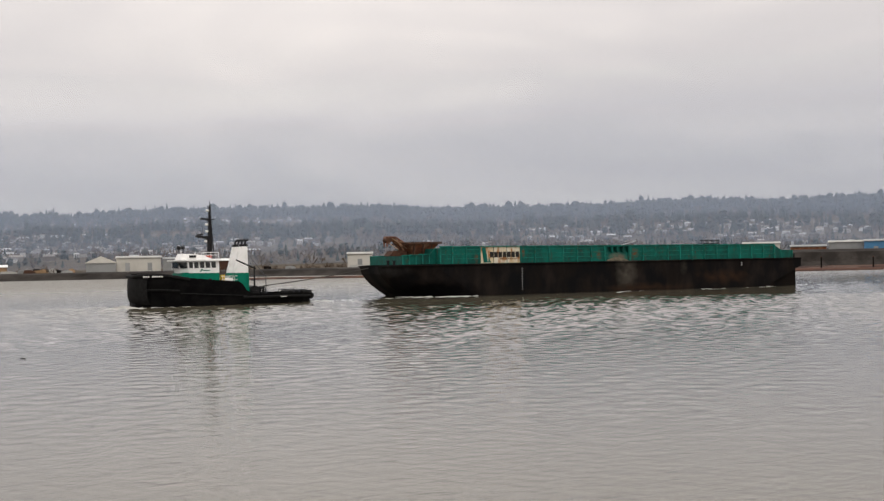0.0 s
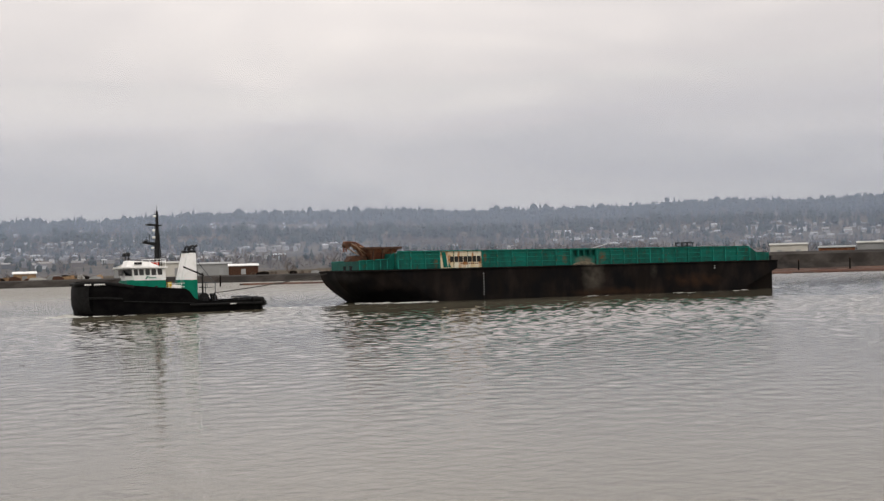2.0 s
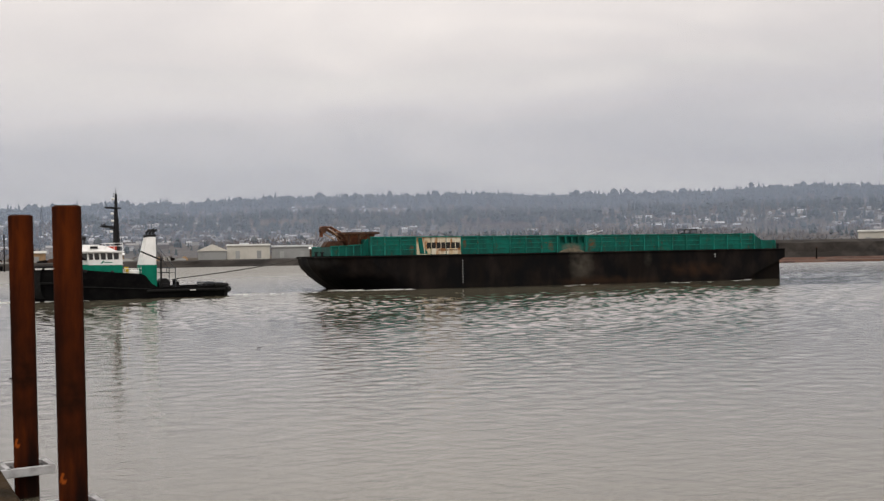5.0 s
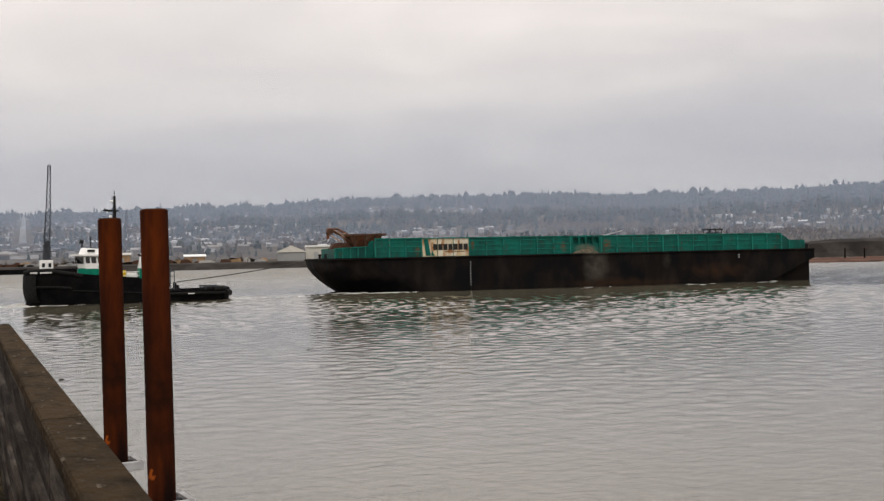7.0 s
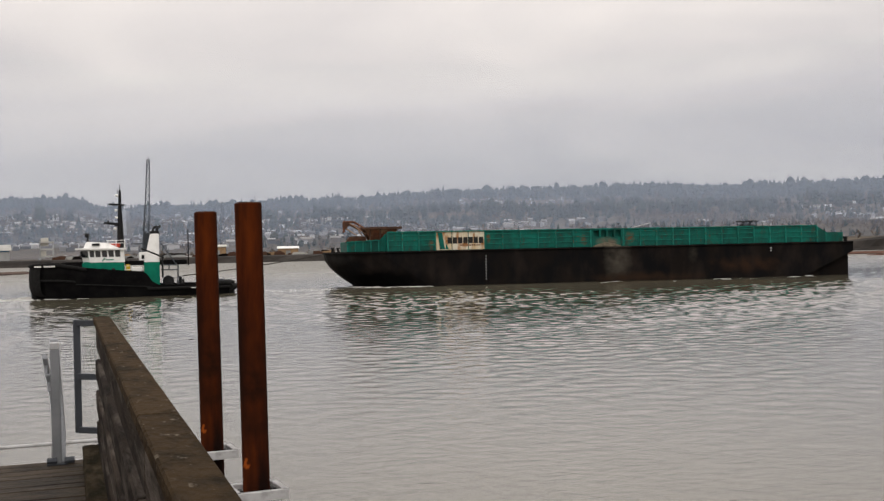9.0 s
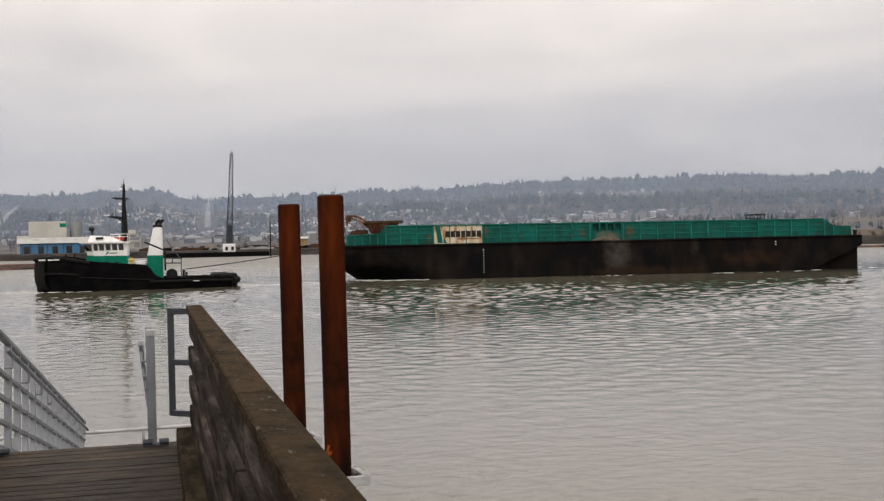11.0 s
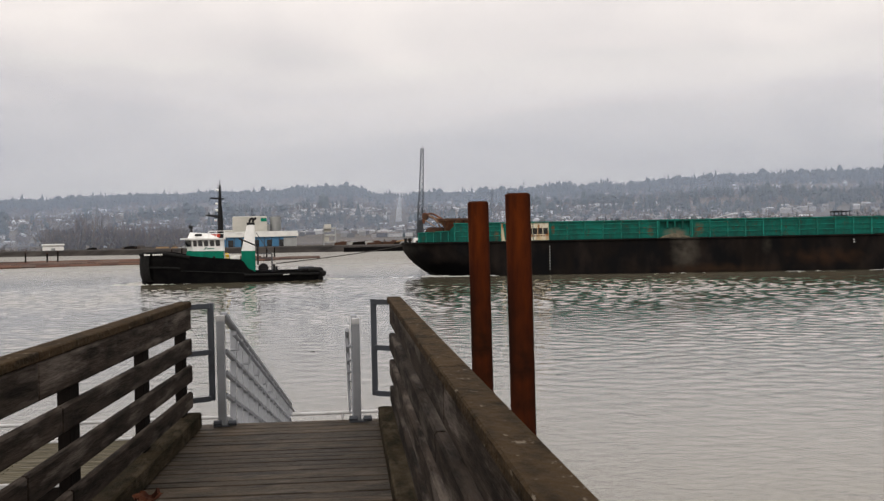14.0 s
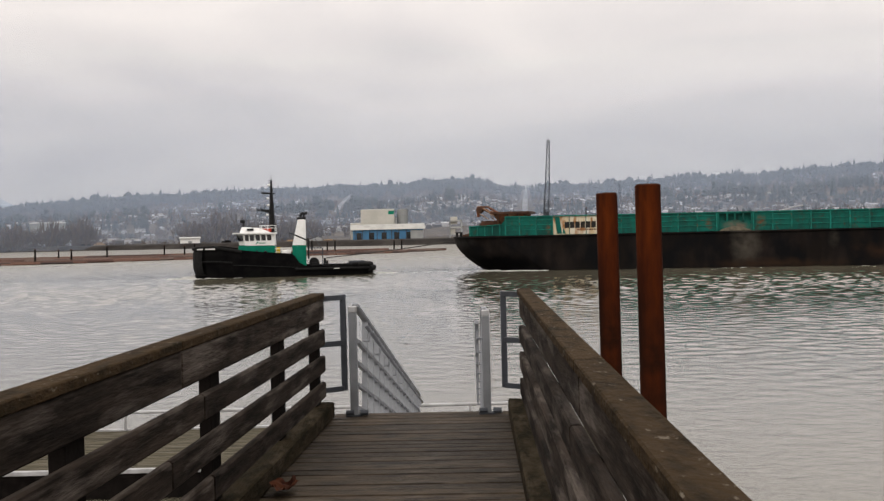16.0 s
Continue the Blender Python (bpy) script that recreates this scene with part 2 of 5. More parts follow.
stain_or_shade(M["pile_rust"], (-0.2, -0.14, 1.0), (0.17, 0.2, 0.34), (0.27, 0.06, 0.01), 13.0, 0.3, 0.42)
M["wood"] = mat("weathered_grey_timber", (0.034, 0.0258, 0.0203), 0.9, second=(0.0095, 0.0072, 0.0057), scale=2.6, third=(0.13, 0.11, 0.095), scale2=1.7, stretch=(6, 0.8, 6), lo=0.4, hi=0.62, lo2=0.5, hi2=0.78, bump=0.5, bump_scale=11, spread=0.22, spec=0.06)
M["deck_wood"] = mat("worn_deck_planks", (0.05, 0.036, 0.0222), 0.68, second=(0.0115, 0.0085, 0.0055), scale=2.0, third=(0.1, 0.082, 0.064), scale2=2.2, stretch=(1.6, 4, 4), lo=0.38, hi=0.64, lo2=0.54, hi2=0.8, bump=0.55, bump_scale=16, spread=0.32, spec=0.16)
M["float_wood"] = mat("damp_greenish_float_planks", (0.075, 0.066, 0.044), 0.85, second=(0.042, 0.037, 0.025), scale=2.0, third=(0.12, 0.108, 0.085), scale2=1.6, stretch=(0.8, 4, 4), bump=0.3, bump_scale=12, spread=0.18, spec=0.08)
M["mossy_wood"] = mat("mossy_cap_timber", (0.04, 0.0265, 0.0142), 0.92, spec=0.04, second=(0.017, 0.0125, 0.0075), scale=6, third=(0.13, 0.11, 0.085), scale2=16, stretch=(2.0, 0.8, 2.0), lo=0.45, hi=0.66, lo2=0.62, hi2=0.7, bump=0.9, bump_scale=18, spread=0.12)
M["kerb_wood"] = mat("mossy_kerb_timber", (0.029, 0.0222, 0.0128), 0.95, spec=0.04, second=(0.012, 0.0098, 0.0055), scale=3, third=(0.055, 0.043, 0.028), scale2=4, stretch=(2.5, 0.7, 2.5), bump=0.8, bump_scale=18)
M["dark_wood"] = mat("dark_wet_timber", (0.006, 0.005, 0.0045), 0.9, second=(0.011, 0.009, 0.008), scale=5, bump=0.4, bump_scale=14, spec=0.03)
M["alu"] = mat("dull_aluminium", (0.27, 0.28, 0.3), 0.5, 0.5, second=(0.21, 0.22, 0.235), scale=3, bump=0.08)
M["steel_grey"] = mat("galvanised_dark_steel", (0.07, 0.077, 0.09), 0.55, 0.3, second=(0.05, 0.054, 0.062), scale=3, bump=0.1)
M["white_steel"] = mat("white_galvanised_steel", (0.42, 0.42, 0.43), 0.55, 0.1, second=(0.3, 0.3, 0.3), scale=4, bump=0.1)
M["leaf"] = mat("brown_dead_leaf", (0.13, 0.045, 0.022), 0.8, second=(0.06, 0.022, 0.014), scale=14)
M["log"] = island_mat("floating_logs", [(0.1, 0.048, 0.034), (0.07, 0.036, 0.028), (0.13, 0.068, 0.048), (0.045, 0.03, 0.027), (0.12, 0.085, 0.07)])
M["bank"] = mat("dark_river_bank", (0.022, 0.019, 0.017), 0.95, second=(0.045, 0.04, 0.036), scale=0.12, third=(0.013, 0.012, 0.012), scale2=0.05, bump=0.5, bump_scale=0.5)
M["land"] = mat("hillside_ground", (0.05, 0.043, 0.032), 0.95, second=(0.085, 0.068, 0.05), scale=0.02, third=(0.12, 0.095, 0.07), scale2=0.009, bump=0.0)
# pale blue-grey: the haze of distance is put into the mountain's own colour
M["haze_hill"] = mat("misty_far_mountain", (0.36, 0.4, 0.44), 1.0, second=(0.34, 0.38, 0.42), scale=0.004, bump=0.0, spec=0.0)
M["concrete"] = mat("pale_concrete", (0.4, 0.4, 0.38), 0.8, second=(0.3, 0.3, 0.285), scale=0.2, bump=0.0)
M["street"] = mat("far_street_concrete", (0.2, 0.2, 0.2), 0.85, second=(0.14, 0.14, 0.14), scale=0.05, bump=0.0)
M["shed_white"] = mat("pale_metal_cladding", (0.52, 0.505, 0.46), 0.6, second=(0.44, 0.43, 0.39), scale=0.15, bump=0.0, spread=0.1)
M["shed_grey"] = mat("grey_metal_cladding", (0.3, 0.31, 0.31), 0.6, second=(0.24, 0.25, 0.25), scale=0.15, bump=0.0, spread=0.2)
M["shed_blue"] = mat("blue_metal_cladding", (0.07, 0.2, 0.36), 0.6, second=(0.06, 0.16, 0.28), scale=0.2, bump=0.0)
M["tan"] = mat("tan_machinery", (0.3, 0.2, 0.115), 0.7, scale=0.5, bump=0.0, spread=0.25)
M["conifer"] = island_mat("far_evergreens", [(0.02, 0.033, 0.03), (0.027, 0.039, 0.034), (0.015, 0.026, 0.025), (0.036, 0.042, 0.035), (0.022, 0.034, 0.034)])
M["bare"] = island_mat("far_bare_woods", [(0.08, 0.05, 0.034), (0.055, 0.036, 0.026), (0.09, 0.062, 0.038), (0.06, 0.045, 0.03), (0.04, 0.029, 0.023)])
M["house"] = island_mat("far_houses", [(0.1, 0.1, 0.105), (0.2, 0.19, 0.18), (0.07, 0.07, 0.075), (0.3, 0.29, 0.28), (0.12, 0.1, 0.09), (0.34, 0.34, 0.34), (0.16, 0.16, 0.17), (0.28, 0.26, 0.24), (0.09, 0.085, 0.08), (0.46, 0.46, 0.46)])


def water_material():
    m = bpy.data.materials.new("muddy_river_water")
    m.use_nodes = True
    nt = m.node_tree
    b = nt.nodes["Principled BSDF"]
    b.inputs["IOR"].default_value = 1.72
    co = nt.nodes.new("ShaderNodeTexCoord")
    # open water in mid-river is rougher with wind than the lee of the dock
    sep, lee = nt.nodes.new("ShaderNodeSeparateXYZ"), nt.nodes.new("ShaderNodeMapRange")
    nt.links.new(co.outputs["Object"], sep.inputs[0])
    nt.links.new(sep.outputs[1], lee.inputs[0])
    for k, v in zip((1, 2, 3, 4), (110, 270, 0.04, 0.4)):
        lee.inputs[k].default_value = v
    nt.links.new(lee.outputs[0], b.inputs["Roughness"])

    def ripples(sx, sy, scale, detail, rot, dist):
        mp = nt.nodes.new("ShaderNodeMapping")
        mp.inputs["Scale"].default_value = (sx, sy, 1)
        mp.inputs["Rotation"].default_value = (0, 0, radians(rot))
        n = nt.nodes.new("ShaderNodeTexNoise")
        n.inputs["Scale"].default_value, n.inputs["Detail"].default_value = scale, detail
        n.inputs["Roughness"].default_value, n.inputs["Distortion"].default_value = 0.55, dist
        nt.links.new(co.outputs["Object"], mp.inputs[0])
        nt.links.new(mp.outputs[0], n.inputs["Vector"])
        return n.outputs[0]

    base = nt.nodes.new("ShaderNodeMix")
    base.data_type = "RGBA"
    base.inputs[6].default_value, base.inputs[7].default_value = (0.105, 0.096, 0.068, 1), (0.092, 0.084, 0.06, 1)
    nt.links.new(ripples(0.02, 0.06, 1.0, 3.0, 8, 0.5), base.inputs[0])
    nt.links.new(base.outputs[2], b.inputs["Base Color"])
    last = None
    for sx, sy, sc, det, rot, dist, near, far, y0, y1 in WAVES:
        bp = nt.nodes.new("ShaderNodeBump")
        bp.inputs["Strength"].default_value = 1.0
        calm = nt.nodes.new("ShaderNodeMapRange")
        for k, v in zip((1, 2, 3, 4), (y0, y1, near, far)):
            calm.inputs[k].default_value = v
        nt.links.new(sep.outputs[1], calm.inputs[0])
        nt.links.new(calm.outputs[0], bp.inputs["Distance"])
        nt.links.new(ripples(sx, sy, sc, det, rot, dist), bp.inputs["Height"])
        if last:
            nt.links.new(last, bp.inputs["Normal"])
        last = bp.outputs[0]
    nt.links.new(last, b.inputs["Normal"])
    return m


# stretch x, stretch y, scale, detail, turn, distortion, relief near and far, and between which distances it changes
WAVES = ((0.55, 1.0, 6.5, 2.0, 6, 1.0, 0.008, 0.001, 12, 75), (0.5, 1.0, 2.4, 3.0, -7, 1.0, 0.015, 0.0025, 12, 75), (0.7, 1.0, 0.6, 3.0, 5, 1.0, 0.0, 0.62, 120, 240))
WAVE_SLOPE = 0.062
M["water"] = water_material()


# bluish see-through sheet: paints haze over whatever stands behind it, fading upwards
def haze_sheet_material(name, share, top):
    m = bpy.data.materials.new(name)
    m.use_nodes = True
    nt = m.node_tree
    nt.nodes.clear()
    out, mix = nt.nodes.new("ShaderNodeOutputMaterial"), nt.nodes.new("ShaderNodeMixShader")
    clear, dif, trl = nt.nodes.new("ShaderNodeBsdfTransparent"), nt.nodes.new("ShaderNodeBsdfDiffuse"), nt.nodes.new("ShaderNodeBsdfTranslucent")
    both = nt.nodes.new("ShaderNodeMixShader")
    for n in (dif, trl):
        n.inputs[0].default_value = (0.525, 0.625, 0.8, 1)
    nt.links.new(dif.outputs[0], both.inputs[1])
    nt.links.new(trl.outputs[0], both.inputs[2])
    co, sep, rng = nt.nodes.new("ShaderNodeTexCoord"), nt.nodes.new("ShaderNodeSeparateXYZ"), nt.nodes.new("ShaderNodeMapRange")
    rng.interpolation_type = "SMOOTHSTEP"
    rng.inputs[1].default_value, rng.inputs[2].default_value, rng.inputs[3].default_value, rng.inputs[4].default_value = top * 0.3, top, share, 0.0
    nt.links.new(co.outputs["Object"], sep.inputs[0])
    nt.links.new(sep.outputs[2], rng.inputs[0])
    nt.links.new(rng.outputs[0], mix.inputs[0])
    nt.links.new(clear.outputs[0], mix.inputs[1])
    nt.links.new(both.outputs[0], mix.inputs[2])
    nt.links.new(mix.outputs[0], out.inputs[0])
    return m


M["mist"] = haze_sheet_material("thin_mist", 0.2, 170)
M["haze_far"] = haze_sheet_material("far_mist", 0.215, 260)


# ---- mesh helpers ----
def box(bm, x0, x1, y0, y1, z0, z1, bevel=0.0, m=None):
    r = bmesh.ops.create_cube(bm, size=1)
    vs = r["verts"]
    for v in vs:
        v.co = Vector(((x0 + x1) / 2 + v.co.x * (x1 - x0), (y0 + y1) / 2 + v.co.y * (y1 - y0), (z0 + z1) / 2 + v.co.z * (z1 - z0)))
        if m is not None:
            v.co = m @ v.co
    if bevel:
        es = list({e for v in vs for e in v.link_edges})
        bmesh.ops.bevel(bm, geom=es, offset=bevel, segments=1, affect="EDGES", profile=0.5)
    return bm


def rod(bm, a, b, r0, r1=None, n=8, cap=True):
    a, b = Vector(a), Vector(b)
    d = b - a
    res = bmesh.ops.create_cone(bm, cap_ends=cap, segments=n, radius1=r0, radius2=r0 if r1 is None else r1, depth=d.length)
    q = Vector((0, 0, 1)).rotation_difference(d.normalized()).to_matrix().to_4x4()
    for v in res["verts"]:
        v.co = Matrix.Translation((a + b) / 2) @ q @ v.co
    return bm


def prism(bm, outline, y0, y1, axis="y"):
    """An outline of (x, z) pushed from y0 to y1 (axis y), of (x, y) in z (axis z), or of (y, z) in x (axis x)."""
    put = {"y": lambda p, k: (p[0], k, p[1]), "z": lambda p, k: (p[0], p[1], k), "x": lambda p, k: (k, p[0], p[1])}[axis]
    A = [bm.verts.new(put(p, y0)) for p in outline]
    B = [bm.verts.new(put(p, y1)) for p in outline]
    n = len(outline)
    fs = [bm.faces.new(A), bm.faces.new(B[::-1])]
    for i in range(n):
        fs.append(bm.faces.new((A[i], B[i], B[(i + 1) % n], A[(i + 1) % n])))
    bmesh.ops.recalc_face_normals(bm, faces=fs)
    return bm


def tube(bm, pts, r, n=8):
    """One bent round bar along a line of points."""
    P = [Vector(p) for p in pts]
    rings = []
    for i, p in enumerate(P):
        d = (P[min(i + 1, len(P) - 1)] - P[max(i - 1, 0)]).normalized()
        u = d.cross(Vector((0, 0, 1)))
        u = u.normalized() if u.length > 1e-4 else Vector((1, 0, 0))
        v = d.cross(u)
        rings.append([p + r * (math.cos(j / n * math.tau) * u + math.sin(j / n * math.tau) * v) for j in range(n)])
    return loft(bm, rings, closed=True)


def loft(bm, rings, closed=False, ends=True):
    rows = [[bm.verts.new(p) for p in r] for r in rings]
    fs = []
    for a, b in zip(rows, rows[1:]):
        n = len(a)
        for i in range(n if closed else n - 1):
            j = (i + 1) % n
            try:
                fs.append(bm.faces.new((a[i], a[j], b[j], b[i])))
            except ValueError:
                pass
    if ends:
        for r in (rows[0], rows[-1]):
            try:
                fs.append(bm.faces.new(r))
            except ValueError:
                pass
    bmesh.ops.recalc_face_normals(bm, faces=fs)
    return bm


def link(name, bm, material, smooth=False):
    me = bpy.data.meshes.new(name)
    bm.to_mesh(me)
    bm.free()
    me.materials.append(material)
    if smooth:
        me.polygons.foreach_set("use_smooth", [True] * len(me.polygons))
    return new(name, me)


def part(name, bm, material, parent, label="", smooth=False):
    ob = link(name, bm, material, smooth)
    ob.parent = parent
    if label:
        ob["label"] = label
    return ob


def again(ob, parent, m):
    """One more piece on the same mesh."""
    o = new(ob.name.split(".")[0], ob.data)
    o.parent = parent
    o.matrix_basis = m
    return o


def B():
    return bmesh.new()


def raw(name, verts, faces, material, parent=None):
    me = bpy.data.meshes.new(name)
    me.from_pydata(verts, [], faces)
    me.materials.append(material)
    ob = new(name, me)
    ob.parent = parent
    return ob


# ---- river, banks, hills: directions in degrees from north (y), to the right ----
def make_water():
    """One sheet to the horizon: fans out from the dock, finer near it, with wind waves of many lengths and ways."""
    rng = np.random.default_rng(17)
    bearing = np.radians(np.concatenate(([-180, -150, -120, -90, -65, -45], np.linspace(-32, 68, 660), [84, 105, 130, 155, 180])))
    reach = np.concatenate(([0.02], np.geomspace(5.0, 44.0, 440), np.arange(44.21, 134.0, 0.21), np.arange(134.0, 250.0, 0.42), np.geomspace(251.0, 480.0, 90), [700.0, 1100.0, 2000.0, 4200.0]))
    rr, aa = np.meshgrid(reach, bearing, indexing="ij")
    xs, ys, zs = rr * np.sin(aa), rr * np.cos(aa) - 4.0, np.zeros_like(rr)
    step = np.broadcast_to(np.gradient(reach)[:, None], rr.shape)
    # the lee of the dock is calmer than the open stream
    lee = np.clip((rr - 30) / 70, 0, 1)
    for _ in range(80):
        length = 0.32 * (1.8 / 0.32) ** rng.random()
        heading = radians(-100) + rng.normal(0, 1.0)
        k = math.tau / length
        steep = WAVE_SLOPE * math.sqrt(2 / 80) * ((0.5 + 1.4 * lee) if length < 0.6 else 0.08 + 2.2 * lee)
        fade = np.clip((length / step - 2.0) / 1.5, 0, 1)
        zs += fade * steep / k * np.sin(k * (xs * math.cos(heading) + ys * math.sin(heading)) + rng.uniform(0, math.tau))
    # gusts and slicks
    gust = 1 + 0.32 * np.sin(xs / 23 + 1.3 * np.sin(ys / 31)) * np.sin(ys / 17 + 1.1 * np.sin(xs / 41)) + 0.22 * np.sin(xs / 7.3 - ys / 11.7 + 2 * np.sin(ys / 19))
    zs *= gust * np.clip((250 - rr) / 60, 0, 1)
    n, c = rr.shape
    me = bpy.data.meshes.new("water")
    grid = np.arange(n * c, dtype=np.int32).reshape(n, c)
    quads = np.stack((grid[:-1, :-1], grid[:-1, 1:], grid[1:, 1:], grid[1:, :-1]), -1).reshape(-1, 4)[:, ::-1]
    me.vertices.add(n * c)
    me.vertices.foreach_set("co", np.stack((xs, ys, zs), -1).astype(np.float32).ravel())
    me.loops.add(quads.size)
    me.loops.foreach_set("vertex_index", quads.astype(np.int32).ravel())
    me.polygons.add(len(quads))
    me.polygons.foreach_set("loop_start", np.arange(0, quads.size, 4, dtype=np.int32))
    me.polygons.foreach_set("use_smooth", np.ones(len(quads), dtype=bool))
    me.update(calc_edges=True)
    me.materials.append(M["water"])
    return tagged(new("water", me), "grey-green rippled river water under cloud", "river", kind="structure")


water = make_water()
river_bed = tagged(raw("river_bed", [(-3500, -400, -2.5), (3500, -400, -2.5), (3500, 4200, -2.5), (-3500, 4200, -2.5)], [(0, 1, 2, 3)], M["bank"]), "dark muddy river bed under the water", "river bed", kind="structure")

SHORE = [(-40, 900), (-26, 720), (-14, 600), (-4, 500), (4, 478), (12, 462), (20, 455), (28, 430), (36, 415), (44, 420), (52, 450), (62, 500), (75, 600)]
RIDGE = [(-40, 0.030), (-22, 0.0275), (-20.8, 0.033), (-18.2, 0.0345), (-15.5, 0.0375), (-11.2, 0.041), (-6.9, 0.0435), (-2.5, 0.0435), (-1, 0.0465), (0.5, 0.048), (2.2, 0.0465), (3.4, 0.0395), (7.8, 0.040), (12.2, 0.044),
         (16.3, 0.045), (18.2, 0.0475), (24.1, 0.0495), (30.6, 0.050), (35.6, 0.047), (42.8, 0.047), (48.5, 0.0495), (52.7, 0.0475), (57, 0.0475), (75, 0.045)]


def curve(rows, a):
    return float(np.interp(a, [r[0] for r in rows], [r[1] for r in rows]))


def way(az, r):
    return r * math.sin(radians(az)), r * math.cos(radians(az))


FAR = 2150.0
ROADS = (((4.32, 960), (4.40, 2080), 3.0), ((-5.6, 1150), (-4.7, 1750), 2.5))


def ground(az, r):
    """Height of the land at a bearing and distance."""
    s = curve(SHORE, az)
    if r < s:
        return -1.0
    flat = min((r - s) / 9.0, 1.0) * 3.4 - 0.6
    k = max(r - s - 170, 0) / (FAR - s - 170)
    x, y = way(az, r)
    lump = 7 * noise.noise((x / 260, y / 260, 0.3)) * min(k * 4, 1) * (1 - k)
    return flat + (4.4 + curve(RIDGE, az) * FAR - 6) * k ** 1.12 + lump


def make_land():
    az_list = np.arange(-38, 74.01, 0.8)
    ks = [0, 0.004, 0.008, 0.02, 0.05, 0.1, 0.16, 0.24, 0.34, 0.46, 0.6, 0.74, 0.87, 1.0, 1.25]
    verts, faces = [], []
    for az in az_list:
        s = curve(SHORE, az) - 3
        for k in ks:
            r = s + k * (FAR - s)
            x, y = way(az, r)
            z = ground(az, r) if k <= 1 else ground(az, FAR) - 50
            verts.append((x, y, z))
    n = len(ks)
    for i in range(len(az_list) - 1):
        for j in range(n - 1):
            faces.append((i * n + j, i * n + j + 1, (i + 1) * n + j + 1, (i + 1) * n + j))
    ob = raw("hillside", verts, faces, M["land"])
    return tagged(ob, "long wooded hillside rising behind the river", "hillside", kind="structure")


make_land()


def make_bank():
    az_list = np.arange(-38, 74.01, 0.5)
    verts, faces = [], []
    for az in az_list:
        s = curve(SHORE, az)
        for dr, z in ((-6, -0.6), (-2, 0.9 + 0.5 * noise.noise((az, 0, 1))), (1, 2.4 + 0.5 * noise.noise((az * 2, 0, 5))), (9, 2.9), (14, 2.6)):
            x, y = way(az, s + dr + 2.0 * noise.noise((az * 1.3, dr, 2)))
            verts.append((x, y, z * (1 + 1.3 * min(max((az - 40) / 5, 0), 1)) if z > 0 else z))
    for i in range(len(az_list) - 1):
        for j in range(4):
            faces.append((i * 5 + j, i * 5 + j + 1, (i + 1) * 5 + j + 1, (i + 1) * 5 + j))
    return tagged(raw("river_bank", verts, faces, M["bank"]), "dark stony river bank along the far shore", "river bank", kind="structure")


make_bank()


# an added curved sheet of painted haze, not a real bank of mist
def make_haze_sheet(name, material, r, top):
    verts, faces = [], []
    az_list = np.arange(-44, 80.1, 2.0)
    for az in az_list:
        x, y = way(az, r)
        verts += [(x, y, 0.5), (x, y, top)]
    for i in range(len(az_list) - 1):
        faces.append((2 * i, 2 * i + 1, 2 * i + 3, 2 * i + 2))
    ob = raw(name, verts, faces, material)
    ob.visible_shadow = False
    return tagged(ob, "see-through sheet that paints haze over the hills", "mist", kind="structure")


def make_woods(name, count, seed, material, label, r_of, h_of, conifer=True, twigs=9):
    rnd = random.Random(seed)
    verts, faces = [], []
    for _ in range(count):
        az = rnd.uniform(-30, 64)
        r, keep = r_of(rnd, az)
        if not keep:
            continue
        if on_road(az, r):
            continue
        x, y = way(az, r)
        z = ground(az, r) - 0.5
        h = h_of(rnd, r) * (1 + (0.7 if conifer else 0.2) * noise.noise((x / 75, y / 75, 8.1)))
        w = h * ((rnd.uniform(0.15, 0.26) if rnd.random() < 0.72 else rnd.uniform(0.28, 0.42)) if conifer else rnd.uniform(0.3, 0.5))
        i0 = len(verts)
        if conifer:
            for zz, rr in (((0.08, 1.0), (0.4, 0.72), (0.7, 0.4)) if w < 0.27 * h else ((0.1, 0.75), (0.45, 1.0), (0.8, 0.7))):
                a0 = rnd.uniform(0, 6)
                for j in range(5):
                    a = a0 + j / 5 * math.tau
                    q = rr * w * rnd.uniform(0.75, 1.25)
                    verts.append((x + q * math.cos(a), y + q * math.sin(a), z + h * zz * rnd.uniform(0.9, 1.1)))
            verts.append((x, y, z + h))
        else:
            # fine limbs and twigs that fill a rounded crown over a short trunk
            for j in range(twigs):
                a, q = rnd.uniform(0, math.tau), w * rnd.random() ** 0.55
                dx, dy = q * math.cos(a), q * math.sin(a)
                top = h * (1.0 - 0.5 * (q / w) ** 2) * rnd.uniform(0.5, 1.0)
                limb = j < 3 + twigs // 8
                foot, t, near = (0.0, h * 0.014, 0.05) if limb else (top * rnd.uniform(0.55, 0.85), h * rnd.uniform(0.3, 0.6) / twigs ** 0.85, 0.8)
                verts += [(x + dx * near - t, y + dy * near, z + foot), (x + dx * near + t, y + dy * near, z + foot), (x + dx + t * 0.9, y + dy + t, z + foot + (top - foot) * 0.7), (x + dx * 1.1, y + dy, z + top)]
                faces += [(len(verts) - 4, len(verts) - 3, len(verts) - 2, len(verts) - 1)]
            continue
        for k in (0, 5):
            for j in range(5):
                faces.append((i0 + k + j, i0 + k + (j + 1) % 5, i0 + k + 5 + (j + 1) % 5, i0 + k + 5 + j))
        for j in range(5):
            faces.append((i0 + 10 + j, i0 + 10 + (j + 1) % 5, i0 + 15))
    ob = raw(name, verts, faces, material)
    return tagged(ob, label, "trees", kind="stuff")


